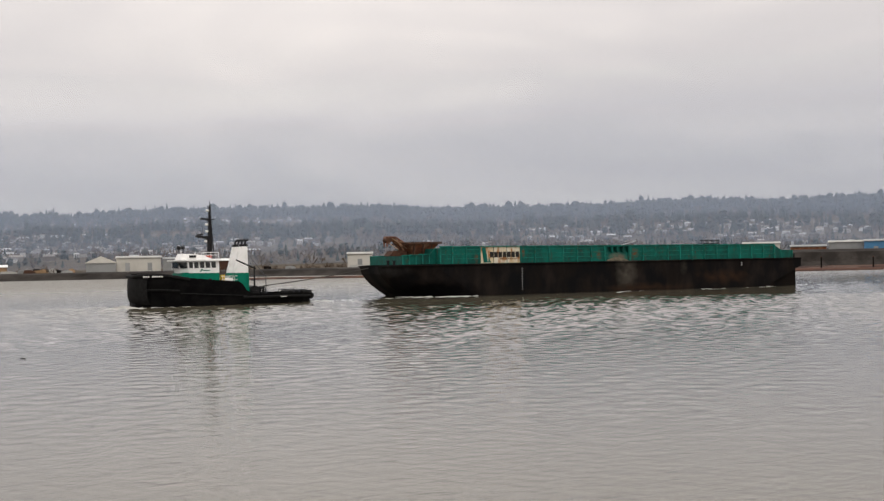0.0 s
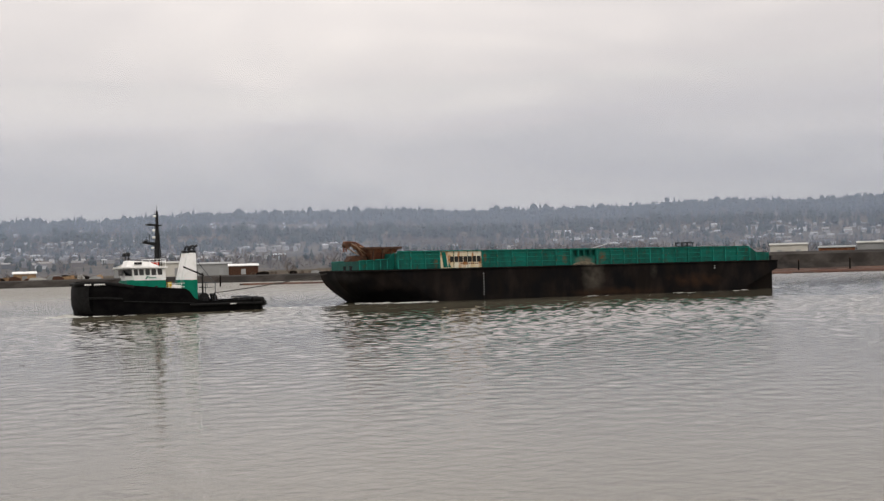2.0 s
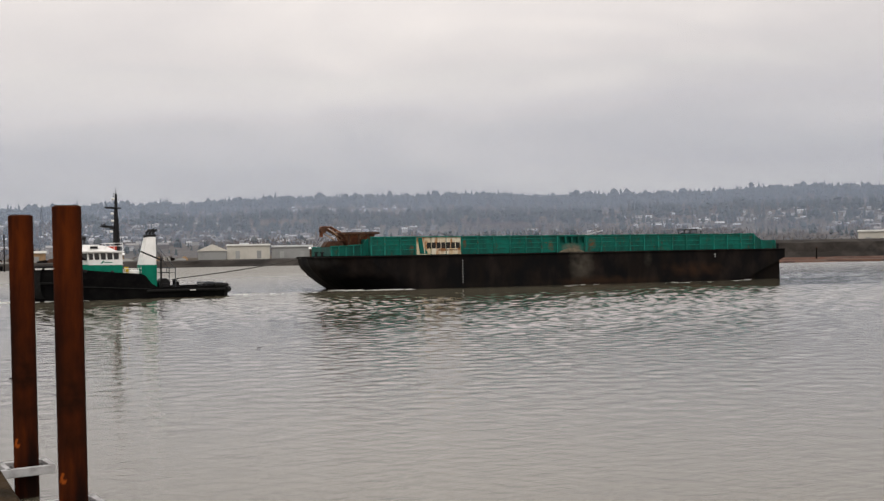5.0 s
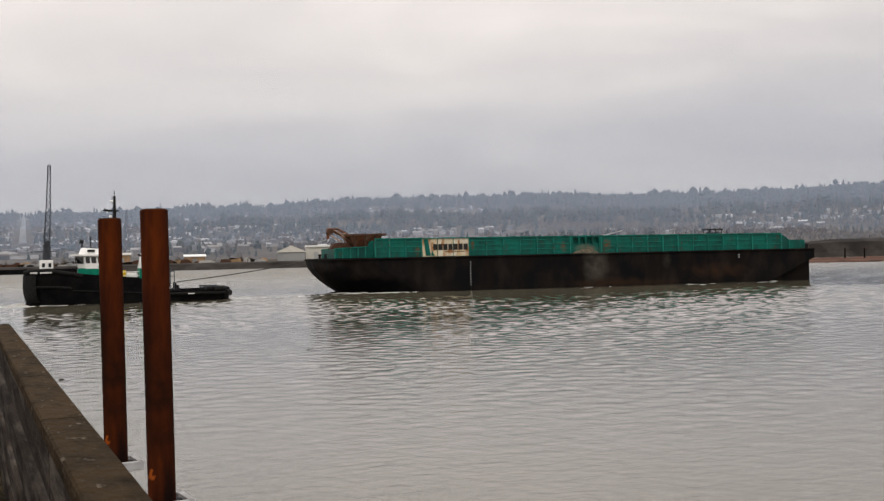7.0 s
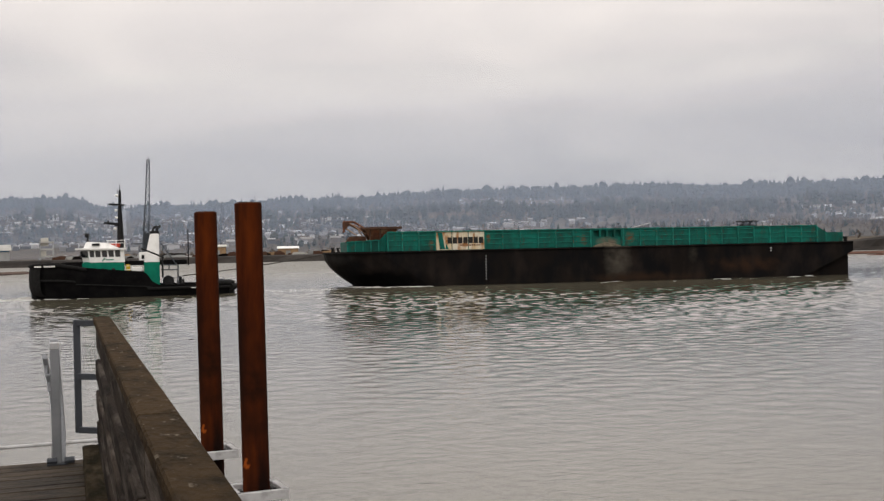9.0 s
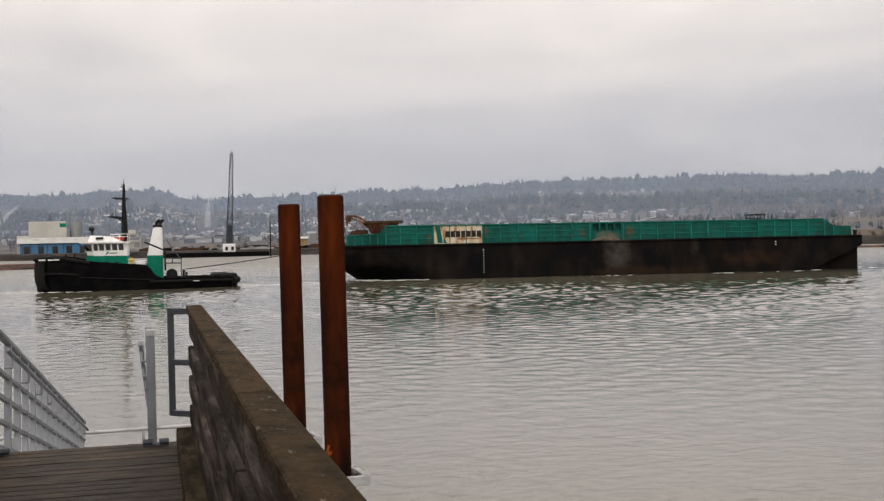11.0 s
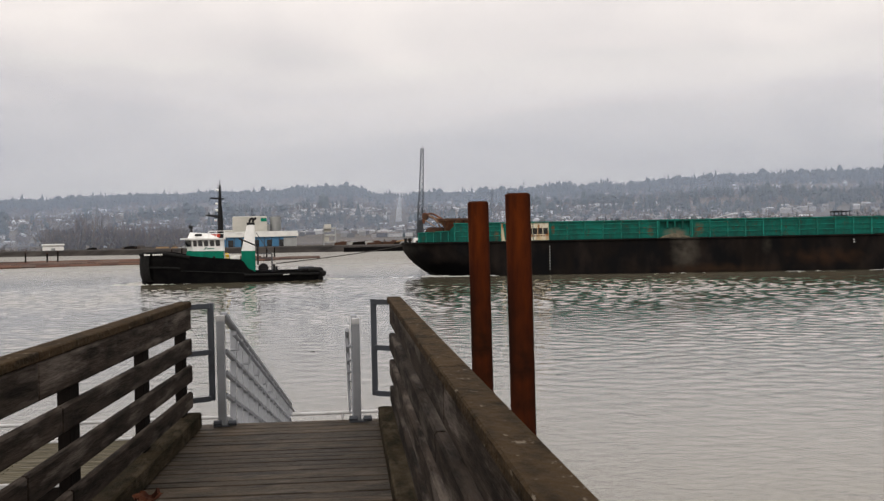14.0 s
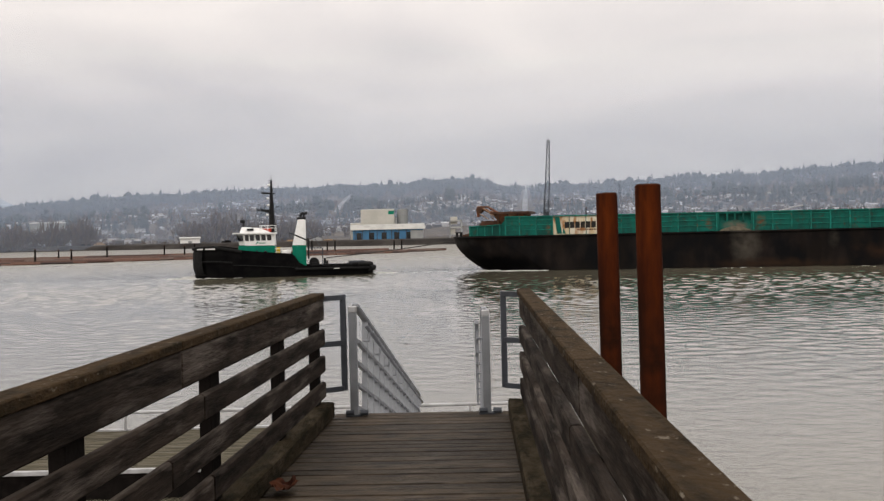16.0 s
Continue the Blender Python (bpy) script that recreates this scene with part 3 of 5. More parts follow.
def on_road(az, r):
    """True where one of the two climbing streets is cut through the trees."""
    for (a0, r0), (a1, r1), half in ROADS:
        if r0 - 60 < r < r1 + 60 and abs(az - a0 - (a1 - a0) * (r - r0) / (r1 - r0)) < math.degrees((half + 7) / r):
            return True
    return False


def suburb(az, r):
    """How built-up the slope is: 0 woods, 1 houses."""
    x, y = way(az, r)
    v = noise.noise((x / 330 + 7, y / 420, 1.7)) + 0.5 * noise.noise((x / 120, y / 160, 4.4))
    low = 1 - abs((r - 1100) / 1100)
    side = 0.32 if az < 14 else (0.2 if az < 29 else (-0.5 if az < 46 else -0.3))
    return v + low * 0.5 + side


def bare_r(q, az):
    r = q.uniform(curve(SHORE, az) + 200, 1950)
    x, y = way(az, r)
    return r, noise.noise((x / 90, y / 200, 3.3)) > q.uniform(-0.35, 0.35)


def ridge_r(rnd, az):
    if rnd.random() < 0.24:
        return FAR - rnd.uniform(0, 160), True
    r = max(rnd.uniform(820, FAR), rnd.uniform(820, FAR)) if rnd.random() < 0.55 else rnd.uniform(curve(SHORE, az) + 210, 1400)
    x, y = way(az, r)
    clump = noise.noise((x / 150, y / 210, 6.2)) + 0.6 * noise.noise((x / 50, y / 80, 2.9))
    if r < 1780 and clump < rnd.uniform(-0.35, 0.45):
        return r, False
    return r, rnd.random() > 0.75 * max(min(suburb(az, r), 1), 0)


make_woods("evergreen_woods", 30000, 11, M["conifer"], "dark evergreen woods over the far hills", ridge_r, lambda q, r: (q.uniform(8, 13) if q.random() < 0.94 else q.uniform(13, 19)) if r > 1900 else (q.uniform(3, 7) if r < 1000 else q.uniform(4, 11)) + 7 * max(r - 800, 0) / 1100)
make_woods("bare_woods", 17000, 12, M["bare"], "bare brown winter trees on the slope", lambda q, az: bare_r(q, az), lambda q, r: q.uniform(5, 10), False)
make_woods("bank_scrub", 1700, 14, M["bare"], "bare brown scrub behind the river bank", lambda q, az: (curve(SHORE, az) + q.uniform(12, 150), not -7 < az < 1.5 and (az < -8 or q.random() < 0.6) and not 16 < az < 23), lambda q, r: q.uniform(1.0, 2.8) + 1.6 * (q.random() < 0.15), False, 30)
make_woods("bare_grove", 1000, 15, M["bare"], "tall bare winter trees behind the log yard", lambda q, az: (660 + q.uniform(0, 60), -13.5 < az < -6.5 or az < -17.5), lambda q, r: q.uniform(8, 18) + 5 * (q.random() < 0.15), False, 46)


def make_houses():
    rnd = random.Random(21)
    verts, faces = [], []
    made = 0
    for _ in range(26000):
        az = rnd.uniform(-28, 62)
        r = rnd.uniform(740, 1950)
        if suburb(az, r) < rnd.uniform(0.3, 1.4) or on_road(az, r) or noise.noise((r / 34, az / 5, 9.4)) < rnd.uniform(-0.15, 0.35):
            continue
        x, y = way(az, r)
        z = ground(az, r) + 0.5
        a = radians(az + rnd.choice((0, 90)) + rnd.uniform(-12, 12))
        l, w, h, rf = rnd.uniform(1.8, 4.4), rnd.uniform(1.5, 2.4), rnd.uniform(1.6, 2.6), rnd.uniform(0.7, 1.3)
        c, s = math.cos(a), math.sin(a)
        put = lambda u, v, q: (x + c * u + s * v, y - s * u + c * v, z + q)
        i0 = len(verts)
        verts += [put(u, v, q) for q in (-2, h) for u, v in ((-l, -w), (l, -w), (l, w), (-l, w))]
        faces += [(i0, i0 + 1, i0 + 5, i0 + 4), (i0 + 1, i0 + 2, i0 + 6, i0 + 5), (i0 + 2, i0 + 3, i0 + 7, i0 + 6), (i0 + 3, i0, i0 + 4, i0 + 7)]
        i1 = len(verts)
        verts += [put(-l * 1.06, -w * 1.15, h - 0.1), put(l * 1.06, -w * 1.15, h - 0.1), put(l * 1.06, w * 1.15, h - 0.1), put(-l * 1.06, w * 1.15, h - 0.1), put(-l * 1.06, 0, h + rf), put(l * 1.06, 0, h + rf)]
        faces += [(i1, i1 + 1, i1 + 5, i1 + 4), (i1 + 2, i1 + 3, i1 + 4, i1 + 5), (i1 + 1, i1 + 2, i1 + 5), (i1 + 3, i1, i1 + 4)]
        made += 1
    return tagged(raw("hill_houses", verts, faces, M["house"]), "pale suburban houses scattered over the hillside", "houses", kind="stuff")


make_houses()


def road_strip(name, a, b, half):
    """A straight street that climbs the hill between two (bearing, distance) ends."""
    verts, faces = [], []
    for i in range(9):
        k = i / 8
        az, r = a[0] + (b[0] - a[0]) * k, a[1] + (b[1] - a[1]) * k
        z = ground(az, r) + 4.5
        for s in (-1, 1):
            x, y = way(az + s * math.degrees(half / r), r)
            verts.append((x, y, z))
    faces = [(2 * i, 2 * i + 1, 2 * i + 3, 2 * i + 2) for i in range(8)]
    return tagged(raw(name, verts, faces, M["street"]), "pale straight street climbing the hill", "road", kind="structure")


for a, b, half in ROADS:
    road_strip("road", a, b, half)
# three added sheets of painted haze, one behind the other
make_haze_sheet("mist_bank", M["mist"], 640, 170)
make_haze_sheet("mist_bank", M["haze_far"], 820, 260)
make_haze_sheet("mist_bank", haze_sheet_material("hill_mist", 0.25, 330), 1450, 330)


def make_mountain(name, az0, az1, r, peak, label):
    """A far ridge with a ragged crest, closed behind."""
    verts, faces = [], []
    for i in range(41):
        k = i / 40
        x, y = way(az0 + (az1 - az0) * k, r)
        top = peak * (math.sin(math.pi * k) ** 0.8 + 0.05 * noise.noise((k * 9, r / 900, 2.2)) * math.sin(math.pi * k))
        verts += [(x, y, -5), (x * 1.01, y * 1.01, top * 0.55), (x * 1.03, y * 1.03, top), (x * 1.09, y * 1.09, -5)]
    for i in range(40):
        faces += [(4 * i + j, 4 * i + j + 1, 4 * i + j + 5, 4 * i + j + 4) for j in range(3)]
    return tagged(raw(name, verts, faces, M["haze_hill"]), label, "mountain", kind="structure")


# both ridges wear the colour with haze painted in
make_mountain("mountain", -34, -19.3, 5200, 345, "far mountain beyond the hills, painted pale with haze")
make_mountain("mountain", 22, 37, 5600, 345, "faint mountain beyond the ridge, haze painted into its colour")


# ---- far shore: sheds, plant, crane, booms ----
def face_out(az, r, z=0.0):
    """A pose on the far side whose y points away from the dock."""
    x, y = way(az, r)
    return pose(x, y, z, 0, 0, -az)


def shed(az0, az1, r, z0, z1, deep, material, roof, label, rise=0.0, group=""):
    """A plain industrial shed seen from the river: walls, a pitched or flat roof, doors."""
    az = (az0 + az1) / 2
    w = radians(az1 - az0) * r / 2
    ob = tagged(new("shed"), label, "shed", group)
    ob.matrix_basis = face_out(az, r)
    bm = B()
    box(bm, -w, w, 0, deep, z0 - 3, z1 - rise)
    part("wall", bm, material, ob)
    bm = B()
    if rise:
        prism(bm, [(-w - 0.4, z1 - rise), (0, z1), (w + 0.4, z1 - rise), (w + 0.4, z1 - rise - 0.3), (-w - 0.4, z1 - rise - 0.3)], -0.4, deep + 0.4)
    else:
        prism(bm, [(-0.5, z1), (deep / 2, z1 + 0.8), (deep + 0.5, z1), (deep + 0.5, z1 - 0.3), (-0.5, z1 - 0.3)], -w - 0.4, w + 0.4, axis="x")
    part("roof", bm, roof, ob)
    n = max(int(w / 3.5), 1)
    for i in range(n):
        bm = B()
        x = -w + (i + 0.5) * 2 * w / n
        box(bm, x - 1.0, x + 1.0, -0.06, 0.02, z0, z0 + (z1 - rise - z0) * 0.6)
        part("door", bm, M["shed_grey"], ob)
    return ob


shed(16.77, 18.19, 500, 3.0, 9.8, 20, M["shed_grey"], M["shed_white"], "grey gabled riverside warehouse", 2.8, "warehouses")
shed(18.22, 20.4, 505, 3.0, 9.0, 22, M["shed_white"], M["concrete"], "long pale riverside warehouse", 0, "warehouses")
shed(20.5, 22.6, 510, 3.0, 8.2, 20, M["shed_grey"], M["shed_grey"], "long grey riverside warehouse", 0, "warehouses")
shed(29.9, 31.2, 460, 3.0, 8.6, 14, M["shed_white"], M["concrete"], "pale riverside store shed", 0, "warehouses")
shed(22.45, 23.95, 490, 3.0, 7.0, 12, M["rust_dark"], M["white_paint"], "open shed with bright white roof", 0, "warehouses")
shed(12.05, 13.1, 488, 3.0, 5.8, 8, M["tan"], M["white_paint"], "low orange store with white roof", 0, "warehouses")
shed(8.55, 9.4, 500, 3.0, 7.2, 8, M["tan"], M["shed_white"], "low tan yard shed", 0, "warehouses")
shed(50.29, 52.1, 540, 4.0, 10.4, 18, M["shed_white"], M["concrete"], "long white warehouse behind scrub", 0, "warehouses")
shed(52.6, 54.3, 545, 4.0, 8.6, 14, M["rust"], M["shed_grey"], "low brown brick warehouse", 0, "warehouses")
shed(54.4, 56.0, 550, 4.0, 10.4, 14, M["shed_grey"], M["concrete"], "pale grey works building", 0, "warehouses")
shed(56.05, 58.2, 545, 4.0, 10.6, 14, M["shed_blue"], M["shed_grey"], "blue clad works building", 0, "warehouses")
shed(-13.6, -12.6, 615, 1.8, 5.6, 8, M["white_paint"], M["concrete"], "small white riverside shed", 0, "warehouses")
shed(-20.8, -19.1, 800, 15.0, 18.6, 15, M["shed_grey"], M["concrete"], "long white hall on the flats", 0, "warehouses")
# cement works
plant = tagged(new("cement_works"), "cream cement works with blue dock shed and silo", "factory")
plant.matrix_basis = face_out(-2.95, 545) @ Matrix.Diagonal((0.87, 1, 1, 1))
for nm, x0, x1, y0, y1, z0, z1, mt in (("main_block", -15.3, 4.6, 15, 40, 1, 18.2, "shed_white"), ("low_wing", -21.5, -15, 15, 30, 1, 11.4, "shed_white"), ("dock_shed", -19.5, 20.8, 0, 14, -1, 7.6, "shed_blue"),
                                   ("annex", 4.6, 6.2, 18, 30, 1, 14, "shed_grey"), ("end_office", 13.5, 20.9, -0.3, 12, 2, 7.0, "shed_grey")):
    bm = B()
    box(bm, x0, x1, y0, y1, z0, z1, 0.2)
    part(nm, bm, M[mt], plant)
bm = B()
prism(bm, [(-1.0, 7.6), (7, 10.4), (15, 9.6), (15, 7.5)], -21, 22, axis="x")
part("dock_roof", bm, M["concrete"], plant, "pale sloping dock roof")
bm = B()
rod(bm, (9.6, 22, 1), (9.6, 22, 18), 3.2, n=20)
part("silo", bm, M["shed_grey"], plant)
for i in range(9):
    bm = B()
    box(bm, -18.5 + 4.2 * i, -18.1 + 4.2 * i, -0.1, 0.1, 0.5, 7.5)
    part("column", bm, M["steel_grey"], plant)
for i in range(5):
    bm = B()
    box(bm, -17.5 + 7.2 * i, -14.6 + 7.2 * i, -0.12, 0.05, 2.5, 6.2)
    part("loading_door", bm, M["dark_glass"], plant)
bm = B()
box(bm, 1.0, 4.4, 14.9, 15.1, 15.5, 17.2)
part("wall_stripe", bm, M["tug_green"], plant)
# loading tower
tower = tagged(new("loading_tower"), "grey concrete loading tower with open floors", "tower")
tower.matrix_basis = face_out(0.68, 505)
for i in range(4):
    bm = B()
    box(bm, -3, 3, 0, 5, 1 + 3.1 * i, 1.7 + 3.1 * i)
    part("floor_slab", bm, M["concrete"], tower)
for x in (-2.7, 2.7):
    for y in (0.3, 4.7):
        bm = B()
        box(bm, x - 0.3, x + 0.3, y - 0.3, y + 0.3, -1, 11.2)
        part("column", bm, M["shed_grey"], tower)
bm = B()
box(bm, -2.4, 0.8, 1, 4.5, 9.0, 12.6)
part("cabin", bm, M["shed_white"], tower)
bm = B()
box(bm, -2.6, -0.2, 0.6, 4.5, 4.4, 7.0)
part("cabin", bm, M["shed_white"], tower)
# derrick crane on a low barge at the far bank
crane = tagged(new("derrick_crane"), "tall grey lattice derrick crane on a dark work barge", "crane")
crane.matrix_basis = face_out(5.42, 462)
bm = B()
box(bm, -32, 16, -6, 6, -0.3, 2.0, 0.2)
part("work_barge", bm, M["hull_black"], crane, "low black work barge")
bm = B()
box(bm, -2.8, 2.4, -2.5, 2.5, 2.0, 5.4, 0.15)
part("cab", bm, M["white_paint"], crane, "white crane cab")
for i, x in enumerate((-1.8, 0.6)):
    bm = B()
    box(bm, x, x + 1.1, -2.56, -2.48, 2.6, 4.2)
    part("window", bm, M["dark_glass"], crane)
bm = B()
A0, A1 = Vector((0.0, 0, 5)), Vector((1.7, 0, 43.2))
for sx, sy in ((1, 1), (1, -1), (-1, 1), (-1, -1)):
    rod(bm, A0 + Vector((1.15 * sx, 1.0 * sy, 0)), A1 + Vector((0.5 * sx, 0.45 * sy, 0)), 0.2, n=5)
for i in range(28):
    k, k2 = i / 28, (i + 1) / 28
    p, q = A0.lerp(A1, k), A0.lerp(A1, k2)
    wa, wb = 1.15 - 0.65 * k, 1.15 - 0.65 * k2
    s = 1 if i % 2 else -1
    for sy in (1, -1):
        rod(bm, p + Vector((s * wa, sy * wa * 0.8, 0)), q + Vector((-s * wb, sy * wb * 0.8, 0)), 0.13, n=4)
part("boom", bm, M["steel_grey"], crane, "grey lattice boom")
bm = B()
for sx in (-1, 1):
    for sy in (-1, 1):
        rod(bm, (1.4 * sx, sy, 5), (0.4 + 0.9 * sx, 0.8 * sy, 18), 0.22, n=5)
for i in range(7):
    rod(bm, (-1.4 if i % 2 else 1.5, -1, 5 + 1.9 * i), (1.5 if i % 2 else -1.2, -1, 6.9 + 1.9 * i), 0.16, n=5)
box(bm, -0.9, 1.4, -0.6, 0.6, 5, 13)
part("gantry", bm, M["steel_grey"], crane)
bm = B()
rod(bm, (1.7, 0, 44.5), (-0.9, 0, 16), 0.05, n=4)
rod(bm, (1.9, 0, 44.6), (2.1, 0, 12), 0.04, n=4)
part("hoist_line", bm, M["black_metal"], crane)
bm = B()
box(bm, -6, 4, -0.15, 0.15, 8.6, 9.0)
part("spreader", bm, M["steel_grey"], crane)


def lattice_mast(az, r, base, top, half, label):
    ob = tagged(new("lattice_mast"), label, "mast", "masts on the far shore")
    ob.matrix_basis = face_out(az, r, base)
    h = top - base
    bm = B()
    for sx in (1, -1):
        rod(bm, (sx * half, 0, 0), (sx * half * 0.25, 0, h), 0.16, n=4)
    n = int(h / 2.2)
    for i in range(n):
        a, c = half * (1 - 0.75 * i / n), half * (1 - 0.75 * (i + 1) / n)
        s = 1 if i % 2 else -1
        rod(bm, (s * a, 0, h * i / n), (-s * c, 0, h * (i + 1) / n), 0.12, n=4)
    part("lattice", bm, M["steel_grey"], ob)
    bm = B()
    rod(bm, (0, 0, h - 0.5), (0, 0, h + 3), 0.1, n=4)
    part("aerial", bm, M["black_metal"], ob)
    return ob


lattice_mast(10.92, 900, 8, 49.5, 1.4, "thin grey radio mast above the trees")
lattice_mast(9.24, 700, 6, 34, 1.6, "grey lattice mast beside the yard")
lattice_mast(-3.3, 640, 6, 24, 1.2, "grey lattice mast behind the works")


def dolphin(x, y, h, label):
    ob = tagged(new("mooring_post"), label, "post", "mooring posts by the log booms")
    ob.matrix_basis = pose(x, y, 0)
    bm = B()
    h *= 0.75
    rod(bm, (0, 0, -1), (0.1, 0, h), 0.24, 0.2, n=9)
    part("post", bm, M["dark_wood"], ob)
    bm = B()
    rod(bm, (0.1, 0, h - 0.1), (0.1, 0, h + 0.12), 0.23, n=9)
    part("cap", bm, M["rust_dark"], ob)
    return ob


for az, r, h in ((-20.6, 255, 4.4), (-19.5, 300, 3.6), (-18.9, 262, 4.0), (-17.2, 300, 4.5), (-14.4, 320, 4.2), (-13.4, 300, 4.0), (-12.9, 322, 4.6), (-7.4, 330, 4.2), (-6.9, 335, 4.6), (-6.1, 300, 4.3), (-5.7, 300, 4.6), (-2.6, 320, 4.2), (-2.2, 325, 4.2), (7.5, 420, 18),
                 (45.6, 330, 4.8), (46.5, 330, 4.6), (48.3, 330, 5.0), (51.6, 345, 4.6), (54.0, 345, 5.0), (56.4, 345, 4.8), (22.0, 330, 4.5), (59.0, 340, 4.8)):
    dolphin(*way(az, r), h, "dark timber mooring post standing in the river")


def log_boom(name, corners, count, seed, label):
    """A raft of loose logs between two rows (bearing, near, far)."""
    rnd = random.Random(seed)
    verts, faces = [], []
    for _ in range(count):
        k = rnd.random()
        az = corners[0][0] + (corners[1][0] - corners[0][0]) * k
        near, far = [corners[0][i] + (corners[1][i] - corners[0][i]) * k for i in (1, 2)]
        band = rnd.choice((0.02, 0.06, 0.12, 0.5, 0.56, 0.95, 1.0)) + rnd.gauss(0, 0.02)
        r = near + (far - near) * band
        cx, cy = way(az, r)
        L, q = rnd.uniform(5, 12), rnd.uniform(0.25, 0.5)
        a = radians(-corners[0][3] + rnd.gauss(0, 5))
        ux, uy = math.cos(a), math.sin(a)
        i0 = len(verts)
        up = rnd.uniform(-0.1, 0.3)
        for e in (-L, L):
            for j in range(6):
                t = j / 6 * math.tau
                verts.append((cx + ux * e - uy * q * math.cos(t), cy + uy * e + ux * q * math.cos(t), up + q * math.sin(t)))
        faces += [(i0 + j, i0 + (j + 1) % 6, i0 + 6 + (j + 1) % 6, i0 + 6 + j) for j in range(6)]
        faces += [tuple(i0 + j for j in range(5, -1, -1)), tuple(i0 + 6 + j for j in range(6))]
    return tagged(raw(name, verts, faces, M["log"]), label, "logs", kind="stuff")


log_boom("log_boom", [(-32, 240, 330, -12), (-4.5, 272, 330, -12)], 900, 31, "long raft of brown floating logs")
log_boom("log_boom", [(-4.5, 272, 300, -40), (-1.0, 300, 306, -40)], 60, 32, "end of the brown log raft")
log_boom("log_boom", [(43.5, 292, 345, 50), (66, 352, 460, 50)], 420, 33, "raft of brown logs beside the river bank")
log_boom("log_boom", [(24.0, 345, 352, 30), (44, 320, 330, 30)], 150, 34, "single string of floating boom logs")

# yard heaps, trucks and gear along the bank
rnd = random.Random(44)
for i in range(150):
    az = (rnd.uniform(-24, 34) if i < 50 else rnd.uniform(1, 16)) if i < 130 else rnd.uniform(36, 60)
    if -5.5 < az < 1 or 16.5 < az < 21:
        continue
    r = curve(SHORE, az) + rnd.uniform(14, 26)
    w, h = rnd.uniform(1.2, 4), rnd.uniform(0.7, 2.1)
    ob = tagged(new("yard_stack"), "stack of timber and gear in the river yard", "stack", "yard stacks")
    ob.matrix_basis = face_out(az, r, 2.7)
    bm = B()
    prism(bm, [(-w, 0), (-w * 0.8, h * rnd.uniform(0.6, 1)), (w * 0.2, h), (w * 0.9, h * rnd.uniform(0.5, 0.95)), (w, 0)], 0, 3)
    part("load", bm, rnd.choice([M["tan"], M["shed_grey"], M["rust_dark"], M["dark_wood"], M["rust_dark"], M["concrete"], M["dark_wood"]]), ob)

# ---- the dock: its own axes, y along the walkway ----
DOCK = pose(0, 0, 2.9, 0, 0, -1.6)
RI, LI = 0.355, -1.25
DECK_END = 9.42


def dock_thing(name, label, category, group="", kind="", m=None):
    ob = tagged(new(name), label, category, group, kind)
    ob.matrix_basis = DOCK @ m if m is not None else DOCK.copy()
    return ob


def make_rail(inner, s, joints, label, swing=0.0, proud=0.0, ys=(), back=0.0, thick=0.044):
    """Timber railing; s points away from the walkway."""
    rail = dock_thing("timber_railing", label, "railing", "walkway railings")
    y_end, y_start = 9.12, -5.0
    rail.matrix_basis = DOCK @ pose(inner, y_end, 0) @ pose(0, 0, 0, 0, 0, swing) @ pose(-inner, -y_end, 0)
    cuts = [y_start] + joints + [y_end]
    for a, b in zip(cuts, cuts[1:]):
        bm = B()
        x0, x1 = sorted((inner - s * 0.004, inner + s * 0.112))
        box(bm, x0, x1, a + 0.003, b - 0.003, 1.022, 1.07, 0.006)
        part("cap_rail", bm, M["mossy_wood"], rail, "mossy weathered cap timber")
    for z0, z1, off in ((0.84, 1.018, 0.0), (0.63, 0.765, 0.35), (0.405, 0.545, -0.2), (0.19, 0.325, 0.5)):
        inset, deep = (back, 0.044) if z0 > 0.8 else (proud, thick)
        cc = [y_start] + [j + off for j in joints] + [y_end]
        for a, b in zip(cc, cc[1:]):
            bm = B()
            x0, x1 = sorted((inner + s * (0.002 + inset), inner + s * (inset + deep)))
            box(bm, x0, x1, a + 0.004, b - 0.004, z0, z1, 0.01)
            part("rail_board", bm, M["wood"], rail)
    bm = B()
    x0, x1 = sorted((inner - s * (0.095 if s > 0 else 0.055), inner + s * 0.09))
    box(bm, x0, x1, y_start, 9.2, 0.004, 0.14, 0.012)
    part("kerb_timber", bm, M["kerb_wood"], rail, "mossy greenish kerb timber")
    bm = B()
    x0, x1 = sorted((inner + s * (max(back + 0.044, proud + thick) + 0.002), inner + s * 0.11))
    box(bm, x0, x1, -0.092, 0.092, -0.5, 1.018, 0.005)
    post = part("post", bm, M["dark_wood"], rail)
    post.matrix_basis = pose(0, ys[0], 0)
    for y in ys[1:]:
        again(post, rail, pose(0, y, 0))
    return rail


make_rail(RI, 1, [0.4, 4.0], "weathered grey timber railing with mossy cap", 0.05, 0.004, (9.0, 7.3, 5.6, 3.75, 1.95, 0.15, -1.65, -3.4), 0.012, 0.06)
make_rail(LI - 0.02, -1, [1.2, 5.05], "weathered grey timber railing with mossy cap", -1.5, -0.004, (9.03, 7.55, 5.78, 3.87, 2.05, 0.25, -1.55, -3.3))

